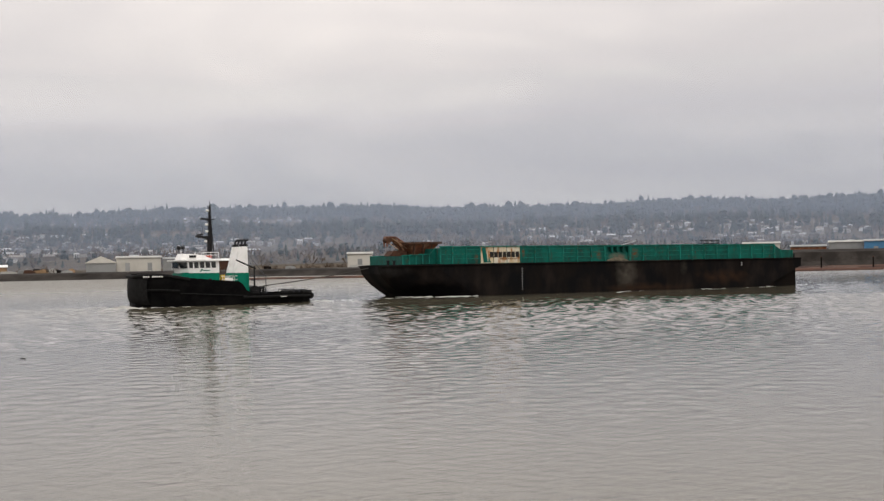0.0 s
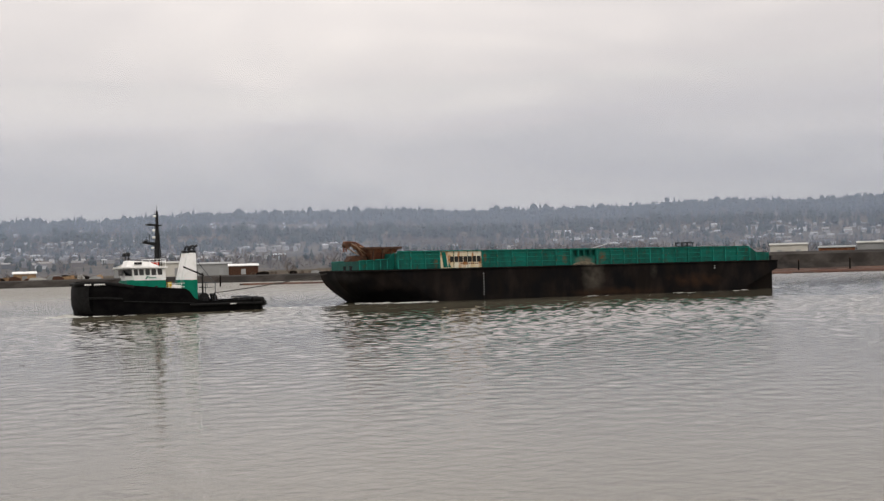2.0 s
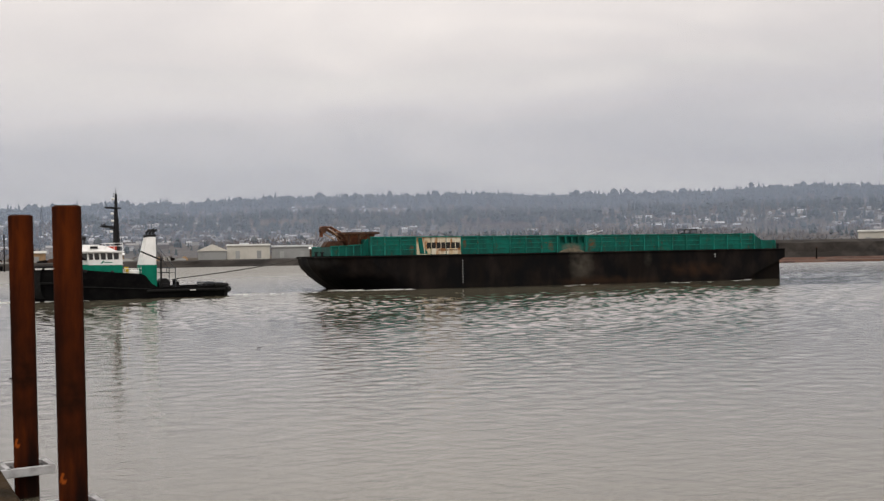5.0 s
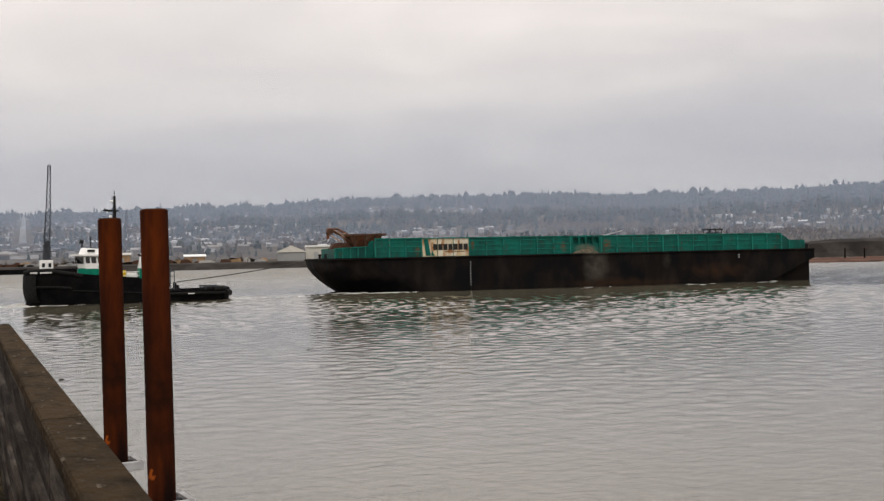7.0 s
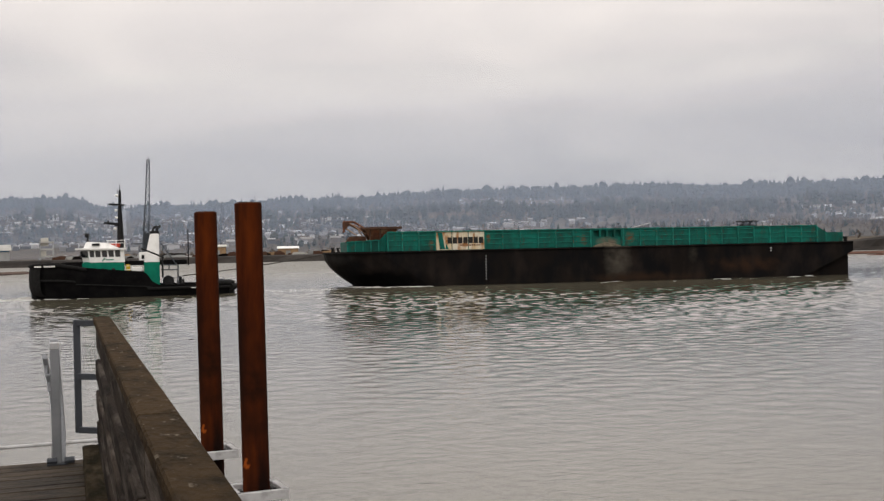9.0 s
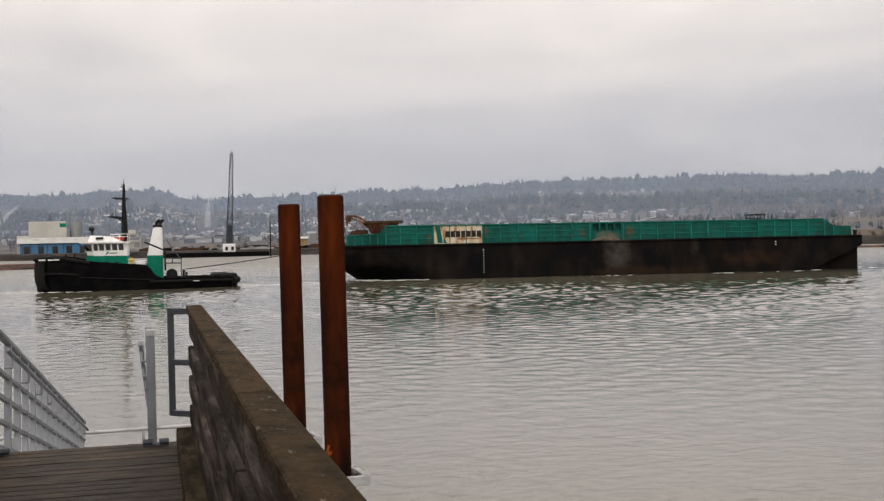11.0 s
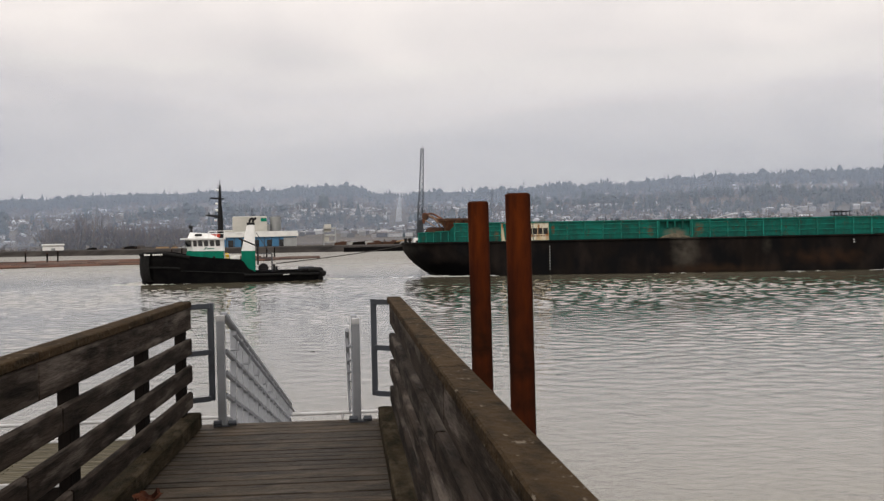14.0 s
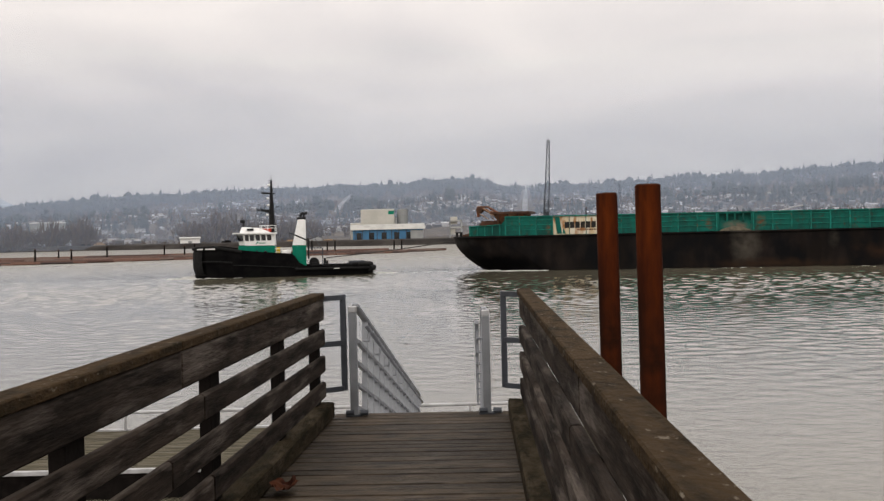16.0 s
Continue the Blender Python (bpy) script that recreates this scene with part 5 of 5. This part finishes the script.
# ---- tug: x forward from the mast ----
def make_tug():
    tug = tagged(new("tugboat"), "black-hulled tugboat with white wheelhouse and green deckhouse", "tugboat")
    # x, half beam at rail, half beam at water, rail height
    ST = [(9.38, 0.7, 0.5, 3.55), (9.22, 1.6, 1.2, 3.62), (8.75, 2.45, 1.9, 3.72), (7.8, 3.05, 2.5, 3.75), (6.3, 3.35, 2.9, 3.7), (4.6, 3.5, 3.2, 3.42), (3.4, 3.5, 3.3, 3.2), (1.0, 3.5, 3.35, 2.95),
          (-2.2, 3.5, 3.35, 2.7), (-2.7, 3.5, 3.35, 2.4), (-3.2, 3.5, 3.35, 1.65), (-3.9, 3.5, 3.35, 1.25), (-6.0, 3.5, 3.3, 1.2), (-8.5, 3.4, 3.15, 1.22), (-10.4, 3.0, 2.7, 1.25), (-11.5, 2.3, 2.0, 1.22), (-12.1, 1.2, 1.0, 1.15), (-12.25, 0.4, 0.3, 1.1)]
    rings = []
    for x, hb, hw, z in ST:
        prof = [(0, -1.2), (hw * 0.6, -1.1), (hw, 0.0), (hw + (hb - hw) * 0.5, z * 0.4), (hb, z * 0.72), (hb, z), (hb - 0.12, z), (hb - 0.14, z - 0.9 if z > 2.4 else z - 0.45), (0, z - 0.85 if z > 2.4 else z - 0.4)]
        rings.append([(x, y, zz) for y, zz in prof] + [(x, -y, zz) for y, zz in prof[-2:0:-1]])
    bm = B()
    loft(bm, rings, closed=True)
    part("hull", bm, M["hull_black"], tug, "black steel hull with raised bulwark")
    # rubber fenders
    round_bow = lambda f: [f(r, 1) for r in ST[6:0:-1]] + [f(r, -1) for r in ST[1:7]]
    part("bow_fender", tube(B(), round_bow(lambda r, s: (r[0] + 0.14, s * (r[1] + 0.08), r[3] - 0.16)), 0.2, 10), M["rubber"], tug, "thick black rubber bow fender")
    part("lower_bow_fender", tube(B(), round_bow(lambda r, s: (r[0] + 0.12, s * ((r[1] + r[2]) / 2 + 0.1), r[3] * 0.52))[1:-1], 0.12, 8), M["rubber"], tug)
    arc = lambda x, z: [(x - 1.3, -2.95, z), (x - 0.55, -2.4, z), (x - 0.12, -1.5, z), (x + 0.04, -0.7, z), (x + 0.08, 0, z), (x + 0.04, 0.7, z), (x - 0.12, 1.5, z), (x - 0.55, 2.4, z), (x - 1.3, 2.95, z)]
    part("bow_pad", loft(B(), [arc(8.95, 0.3), arc(9.35, 0.6), arc(9.52, 1.2), arc(9.56, 2.2), arc(9.52, 3.0), arc(9.36, 3.45), arc(8.9, 3.62)], ends=False), M["rubber"], tug, smooth=True)
    for s in (1, -1):
        part("side_fender", tube(B(), [(x, s * (hb + 0.06), 0.85 if x > -9 else 0.8) for x, hb, hw, z in ST[9:]], 0.14, 8), M["rubber"], tug, "black rubber side fender")
        part("rubbing_bar", tube(B(), [(x, s * (hb + 0.03), 1.5 - 0.06 * (4.6 - x)) for x, hb, hw, z in ST[5:11]], 0.07, 6), M["rubber"], tug)
        part("quarter_fender", tube(B(), [(-10.2, s * 2.95, 1.22), (-11.2, s * 2.35, 1.22), (-12.0, s * 1.2, 1.2)], 0.24, 8), M["rubber"], tug)
    bm = B()
    tube(bm, [(-11.6, -2.2, 0.75), (-12.15, -1.2, 0.75), (-12.3, 0, 0.75), (-12.15, 1.2, 0.75), (-11.6, 2.2, 0.75)], 0.36, 10)
    part("stern_fender", bm, M["rubber"], tug)
    # unreadable name on the bow and marks aft
    for s in (1, -1):
        for i in range(9):
            if i == 5:
                continue
            bm = B()
            box(bm, 6.0 + 0.24 * i, 6.17 + 0.24 * i, min(s * 3.55, s * 3.62) - 0.0, max(s * 3.55, s * 3.62), 3.3, 3.46, m=Matrix.Translation((0.1, s * -0.02, 0.05)) @ Matrix.Rotation(s * radians(-8), 4, "Z") @ Matrix.Translation((0, s * 0.95, 0)))
            part("name_bar", bm, M["white_paint"], tug)
        bm = B()
        box(bm, -8.0, -7.3, min(s * 3.7, s * 3.74), max(s * 3.7, s * 3.74), 0.78, 0.86)
        box(bm, -3.1, -2.7, min(s * 3.53, s * 3.56), max(s * 3.53, s * 3.56), 0.9, 0.98)
        part("mark_bar", bm, M["white_paint"], tug)
    # green deckhouse, white wheelhouse
    bm = B()
    prism(bm, [(4.1, 2.1), (4.0, 3.8), (-0.35, 3.72), (-0.35, 2.0)], -2.3, 2.3)
    bmesh.ops.bevel(bm, geom=list(bm.edges), offset=0.12, segments=2, affect="EDGES")
    part("deckhouse", bm, M["tug_green"], tug, "green painted deckhouse")
    for x in (3.0, 1.9, 0.8):
        for s in (1, -1):
            bm = B()
            rod(bm, (x, s * 2.28, 2.9), (x, s * 2.33, 2.9), 0.2, n=14)
            part("porthole", bm, M["dark_glass"], tug)
    wh = part("wheelhouse", B(), M["white_paint"], tug, "white wheelhouse with dark windows")
    bm = B()
    loft(bm, [[(3.95, -1.2, 3.74), (3.2, -2.2, 3.74), (-0.35, -2.2, 3.7), (-0.35, 2.2, 3.7), (3.2, 2.2, 3.74), (3.95, 1.2, 3.74)],
              [(4.2, -1.25, 5.12), (3.4, -2.2, 5.12), (-0.3, -2.2, 5.05), (-0.3, 2.2, 5.05), (3.4, 2.2, 5.12), (4.2, 1.25, 5.12)]], closed=True)
    part("cabin", bm, M["white_paint"], wh)
    for s in (1, -1):
        for x0, x1 in ((3.18, 2.75), (2.6, 2.1), (1.92, 1.42), (1.24, 0.72), (0.56, 0.05)):
            bm = B()
            prism(bm, [(x0, 4.3), (x0 + 0.06, 4.98), (x1 + 0.04, 4.98), (x1, 4.3)], s * 2.2, s * 2.225)
            part("window", bm, M["dark_glass"], wh)
    for y in (-0.8, 0.0, 0.8):
        bm = B()
        prism(bm, [(y - 0.36, 4.3), (y - 0.36, 4.98), (y + 0.36, 4.98), (y + 0.36, 4.3)], 4.2, 4.26, axis="x")
        part("window", bm, M["dark_glass"], wh)
    for s in (1, -1):
        bm = B()
        loft(bm, [[(3.3 + 0.12 + 0.0, s * 2.16, 4.3), (3.98, s * 1.34, 4.3)], [(3.44, s * 2.16, 4.98), (4.2, s * 1.32, 4.98)]], ends=False)
        bmesh.ops.solidify(bm, geom=list(bm.faces), thickness=0.06)
        part("window", bm, M["dark_glass"], wh)
    bm = B()
    loft(bm, [[(4.75, -1.5, z), (3.7, -2.55, z), (-0.5, -2.55, z - 0.05), (-0.5, 2.55, z - 0.05), (3.7, 2.55, z), (4.75, 1.5, z)] for z in (5.1, 5.26)], closed=True)
    part("roof_visor", bm, M["white_paint"], wh)
    bm = B()
    loft(bm, [[(3.9, -1.5, 5.24), (0.1, -1.8, 5.2), (0.1, 1.8, 5.2), (3.9, 1.5, 5.24)], [(3.6, -1.2, 5.95), (1.4, -1.4, 5.8), (1.4, 1.4, 5.8), (3.6, 1.2, 5.95)]], closed=True)
    part("monkey_island", bm, M["white_paint"], wh)
    bm = B()
    box(bm, 2.2, 3.0, 1.5, 1.66, 5.5, 5.75)
    part("louvre", bm, M["black_metal"], wh)
    for s in (1, -1):
        bm = B()
        for zz in (5.75, 6.05):
            rod(bm, (1.5, s * 1.7, zz), (-0.4, s * 1.9, zz), 0.03, n=5)
        for x in (1.4, 0.5, -0.4):
            rod(bm, (x, s * (1.75 if x > 0 else 1.9), 5.2), (x, s * (1.75 if x > 0 else 1.9), 6.05), 0.03, n=5)
        part("roof_rail", bm, M["white_paint"], wh)
    bm = B()
    box(bm, 0.1, 1.2, -0.9, 0.9, 5.3, 5.72)
    part("life_raft", bm, M["red"], wh, "red equipment on the wheelhouse roof")
    for x, y in ((3.5, 0.9), (3.5, -0.9)):
        bm = B()
        rod(bm, (x, y, 5.9), (x, y, 6.5), 0.07, n=6)
        rod(bm, (x - 0.15, y, 6.62), (x + 0.25, y, 6.66), 0.2, 0.24, n=10)
        part("searchlight", bm, M["black_metal"], wh)
    for s in (1, -1):
        bm = B()
        prism(bm, [(1.85, 3.85), (2.0, 3.85), (1.75, 4.18), (1.55, 4.18)], s * 2.21, s * 2.235)
        box(bm, 0.75, 1.6, min(s * 2.21, s * 2.235), max(s * 2.21, s * 2.235), 3.95, 4.05)
        part("emblem_bar", bm, M["tug_green"], wh)
    # mast
    mast = part("mast", rod(B(), (0.1, 0, 5.2), (0.0, 0, 11.5), 0.36, 0.13, n=10), M["black_metal"], tug, "tall black mast with radar arms")
    bm = B()
    rod(bm, (0, 0, 11.4), (0, 0, 12.1), 0.035, n=5)
    rod(bm, (0.25, 0, 11.1), (0.25, 0, 11.6), 0.03, n=5)
    part("aerial", bm, M["black_metal"], mast)
    bm = B()
    prism(bm, [(1.3, 9.95), (1.1, 10.08), (-0.5, 9.95), (-0.45, 9.8), (0.9, 9.85)], -0.3, 0.3)
    rod(bm, (0, -1.5, 9.85), (0, 1.5, 9.85), 0.06, n=6)
    part("upper_radar_arm", bm, M["black_metal"], mast)
    bm = B()
    prism(bm, [(1.8, 7.9), (1.7, 8.05), (0.3, 7.95), (0.2, 7.5), (0.7, 7.7)], -0.35, 0.35)
    rod(bm, (1.3, -0.9, 8.15), (1.3, 0.9, 8.15), 0.1, n=6)
    rod(bm, (0.9, 0, 8.0), (0.9, 0, 8.9), 0.03, n=5)
    part("lower_radar_arm", bm, M["black_metal"], mast)
    for zz, xx in ((9.3, 0.42), (10.9, 0.3), (7.35, 0.55), (8.5, 0.4)):
        bm = B()
        rod(bm, (xx - 0.12, 0.1, zz), (xx + 0.18, 0.1, zz + 0.02), 0.14, n=10)
        part("mast_light", bm, M["white_paint"], mast, "small white mast light")
    bm = B()
    rod(bm, (-0.3, 0.5, 5.3), (-0.15, 0.1, 9.0), 0.06, n=6)
    rod(bm, (-0.3, -0.5, 5.3), (-0.15, -0.1, 9.0), 0.06, n=6)
    part("mast_stay", bm, M["black_metal"], mast)
    # two funnels on green casings
    for s in (1, -1):
        y = s * 1.2
        fun = part("funnel", B(), M["white_paint"], tug, "white funnel on a green casing")
        bm = B()
        loft(bm, [[(-2.4, y - 0.6, 3.62), (-4.05, y - 0.6, 3.6), (-4.05, y + 0.6, 3.6), (-2.4, y + 0.6, 3.62)], [(-3.12, y - 0.36, 6.7), (-4.05, y - 0.36, 6.7), (-4.05, y + 0.36, 6.7), (-3.12, y + 0.36, 6.7)]], closed=True)
        bmesh.ops.bevel(bm, geom=[e for e in bm.edges if abs(e.verts[0].co.z - e.verts[1].co.z) > 1], offset=0.12, segments=2, affect="EDGES")
        part("upper_trunk", bm, M["white_paint"], fun)
        bm = B()
        loft(bm, [[(-3.6, y - 0.6, 1.0), (-4.05, y - 0.6, 1.0), (-4.05, y + 0.66, 1.0), (-3.6, y + 0.66, 1.0)], [(-2.4, y - 0.62, 2.6), (-4.06, y - 0.62, 2.6), (-4.06, y + 0.64, 2.6), (-2.4, y + 0.64, 2.6)], [(-2.4, y - 0.62, 3.65), (-4.06, y - 0.62, 3.63), (-4.06, y + 0.62, 3.63), (-2.4, y + 0.62, 3.65)]], closed=True)
        part("casing", bm, M["tug_green"], fun, "green funnel casing")
        bm = B()
        box(bm, -4.07, -3.1, y - 0.38, y + 0.38, 6.68, 6.98, 0.05)
        for dx in (-3.85, -3.45):
            tube(bm, [(dx, y, 6.9), (dx, y, 7.2), (dx - 0.12, y, 7.4), (dx - 0.4, y, 7.52)], 0.13, 8)
        part("exhaust", bm, M["black_metal"], fun, "black exhaust pipes")
    bm = B()
    rod(bm, (-2.15, 2.95, 5.12), (-4.5, 2.95, 4.1), 0.09, n=8)
    rod(bm, (-4.35, 2.9, 2.0), (-4.35, 2.9, 4.4), 0.1, n=8)
    part("deck_boom", bm, M["black_metal"], tug)
    # rails amidships
    bm = B()
    for zz in (2.9, 3.3):
        rod(bm, (-0.35, 2.9, zz), (-2.3, 2.9, zz), 0.03, n=5)
    for x in (-0.5, -1.2, -1.9):
        rod(bm, (x, 2.9, 2.3), (x, 2.9, 3.3), 0.03, n=5)
    part("side_rail", bm, M["white_paint"], tug)
    bm = B()
    box(bm, -0.95, -0.5, 1.8, 2.4, 2.3, 3.45, 0.05)
    part("life_ring_locker", bm, M["yellow"], tug, "yellow deck locker")
    bm = B()
    box(bm, -2.2, -1.05, -1.2, 1.6, 2.0, 3.1, 0.06)
    box(bm, -1.9, -1.2, 1.0, 2.2, 2.2, 2.9, 0.06)
    part("engine_casing", bm, M["white_paint"], tug)
    # towing gear aft
    bm = B()
    rod(bm, (-5.0, -1.2, 1.5), (-5.0, 1.2, 1.5), 0.62, n=18)
    part("tow_winch", bm, M["black_metal"], tug, "black towing winch drum")
    for y in (-1.3, 1.3):
        part("winch_frame", box(B(), -5.35, -4.65, y - 0.08, y + 0.08, 0.8, 1.55, 0.05), M["black_metal"], tug)
    bm = B()
    for y in (-0.5, 0.5):
        rod(bm, (-6.3, y, 0.7), (-6.3, y, 2.0), 0.14, n=8)
        rod(bm, (-6.6, y, 0.7), (-6.6, y, 1.7), 0.12, n=8)
    rod(bm, (-6.3, -0.9, 1.85), (-6.3, 0.9, 1.85), 0.12, n=8)
    box(bm, -6.8, -6.0, -0.8, 0.8, 0.7, 1.35)
    part("tow_bitt", bm, M["black_metal"], tug)
    bm = B()
    for y in (2.1, -2.1):
        rod(bm, (-4.2, y, 3.28), (-6.06, y, 3.24), 0.045, n=6)
        rod(bm, (-4.2, y, 2.75), (-6.06, y, 2.72), 0.035, n=6)
        rod(bm, (-6.04, y, 0.9), (-6.06, y, 3.24), 0.05, n=6)
        rod(bm, (-5.1, y, 2.7), (-5.1, y, 3.26), 0.035, n=6)
        rod(bm, (-4.25, y * 0.6, 5.7), (-5.9, y, 3.3), 0.035, n=6)
    rod(bm, (-6.06, -2.1, 3.24), (-6.06, 2.1, 3.24), 0.045, n=6)
    part("aft_rail", bm, M["steel_grey"], tug)
    bm = B()
    box(bm, -11.0, -9.2, -1.4, 1.4, 1.1, 1.45, 0.08)
    part("stern_hatch", bm, M["black_metal"], tug)
    for s in (1, -1):
        bm = B()
        rod(bm, (-9.3, s * 2.6, 1.5), (-11.2, s * 1.9, 1.5), 0.06, n=6)
        for i in range(3):
            rod(bm, (-9.4 - 0.8 * i, s * (2.55 - 0.28 * i), 1.1), (-9.4 - 0.8 * i, s * (2.55 - 0.28 * i), 1.5), 0.05, n=6)
        part("stern_rail", bm, M["steel_grey"], tug)
    return tug


def make_tow_line(length):
    bm = B()
    pts = []
    for i in range(25):
        k = i / 24
        pts.append((k * length, 0, 2.0 + (3.85 - 2.0) * k - 0.15 * math.sin(math.pi * k)))
    for a, b in zip(pts, pts[1:]):
        rod(bm, a, b, 0.06, n=6)
    return tagged(link("tow_line", bm, M["rope"]), "taut dark tow cable from tugboat stern to barge bow", "tow line")


def foam(name, patches, label, seed, long=1.3):
    """Broken white water: many small low lumps strewn along given strips (x, y, length, width, height)."""
    rnd = random.Random(seed)
    verts, faces = [], []
    for x, y, lx, wy, h, n in patches:
        for _ in range(n):
            cx, cy = x + rnd.uniform(-0.5, 0.5) * lx, y + rnd.gauss(0, 0.35) * wy
            a, b, c = rnd.uniform(0.2, 1.0) ** 2 * long, rnd.uniform(0.04, 0.1), h * rnd.uniform(0.2, 1.0)
            i0 = len(verts)
            for j in range(7):
                t = j / 7 * math.tau
                verts.append((cx + a * math.cos(t) * rnd.uniform(0.7, 1.2), cy + b * math.sin(t) * rnd.uniform(0.7, 1.2), -0.03))
            verts.append((cx, cy, c))
            faces += [(i0 + j, i0 + (j + 1) % 7, i0 + 7) for j in range(7)]
    return tagged(raw(name, verts, faces, M["foam"]), label, "foam", kind="stuff")


barge = make_barge()
tug = make_tug()
tug.scale = (0.965, 1.0, 0.985)
AT = {t: (x, y) for t, x, y in TUG_WAY}
BT = {t: (x, y) for t, x, y in BARGE_WAY}


def spot(place, turn, ahead):
    return Vector((place[0] + ahead * math.cos(radians(turn)), place[1] + ahead * math.sin(radians(turn))))


swing = lambda t: TUG_TURN + float(np.interp(t, [a for a, _ in TUG_SWING], [v for _, v in TUG_SWING]))
TOW = [(t, spot(AT[t], swing(t), -6.3), spot(BT[t], BARGE_TURN, 2.7)) for t in AT if t in BT]
tow_line = make_tow_line(sum((b - a).length for _, a, b in TOW) / len(TOW))
tug_foam = foam("bow_wave", [(9.8, 1.4, 1.0, 1.8, 0.3, 45), (10.7, 2.6, 2.4, 2.0, 0.2, 50), (10.0, 3.6, 3.0, 0.8, 0.12, 30), (9.5, -1.4, 1.0, 1.8, 0.25, 22), (7.6, 3.2, 3.4, 0.4, 0.07, 24), (4.5, 3.75, 3, 0.2, 0.05, 14), (-13.2, 0.6, 2.0, 3.0, 0.1, 30), (-18.5, 0.6, 12, 0.5, 0.025, 80)], "white bow wave and wash along the tugboat", 3)
barge_foam = foam("barge_wash", [(-2.6, 4.5, 3.5, 3.5, 0.16, 90), (-6.5, 7.9, 5, 0.7, 0.1, 60), (-31, 9.2, 4, 0.3, 0.03, 5), (-44, 9.6, 5, 0.25, 0.03, 9), (-52, 9.8, 6, 0.3, 0.03, 7), (-38, 11.5, 26, 2.0, 0.02, 7), (-55, 7.6, 1, 0.4, 0.1, 10), (-64, 3, 8, 5, 0.02, 8)], "thin white wash along the barge waterline", 5, 3.0)


# ---- deck planks, last ----
bm = B()
box(bm, LI - 0.14, RI + 0.1, -0.0675, 0.0675, -0.05, 0.0, 0.006)
plank = part("plank", bm, M["deck_wood"], frame_ob)
rows = int((DECK_END + 6) / 0.1425)
rnd = random.Random(5)
plank.matrix_basis = pose(0, DECK_END - 0.07, 0)
for i in range(1, rows):
    again(plank, frame_ob, pose(rnd.uniform(-0.012, 0.012), DECK_END - 0.07 - 0.1425 * i + rnd.uniform(-0.003, 0.003), rnd.uniform(-0.006, 0.0), rnd.uniform(-1.0, 1.0), 0, rnd.uniform(-0.15, 0.15)))
bm = B()
box(bm, -2.3, 2.3, -0.066, 0.066, 0.42, 0.5, 0.008)
fp = part("plank", bm, M["float_wood"], dock_float)
fp.matrix_basis = pose(FX1 - 2.4, FH - 0.18, 0)
for i in range(8):
    for k in range(26):
        if i or k:
            again(fp, dock_float, pose(FX1 - 2.4 - 4.62 * i + (0.8 if k % 2 and i else 0), FH - 0.18 - 0.1475 * k, rnd.uniform(-0.004, 0.002)))


# ---- motion ----
def motions():
    walk(tug, [(t, pose(x, y, 0, 0, 0, swing(t))) for t, x, y in TUG_WAY])
    walk(tug_foam, [(t, pose(x, y, 0, 0, 0, swing(t))) for t, x, y in TUG_WAY])
    walk(barge, [(t, pose(x, y, 0, 0, 0, BARGE_TURN)) for t, x, y in BARGE_WAY])
    walk(barge_foam, [(t, pose(x, y, 0, 0, 0, BARGE_TURN)) for t, x, y in BARGE_WAY])
    walk(tow_line, [(t, pose(a.x, a.y, 0, 0, 0, math.degrees(math.atan2(b.y - a.y, b.x - a.x)))) for t, a, b in TOW])
    for ob, x, y in drifting:
        walk(ob, [(t, pose(x - 0.7 * t, y + 0.05 * t, 0, 0, 0, ob["turn"])) for t in (0, 8, 16)])
    walk(water, [(0, pose(0, 0, 0)), (16, pose(-9, 0.8, 0))])


motions()
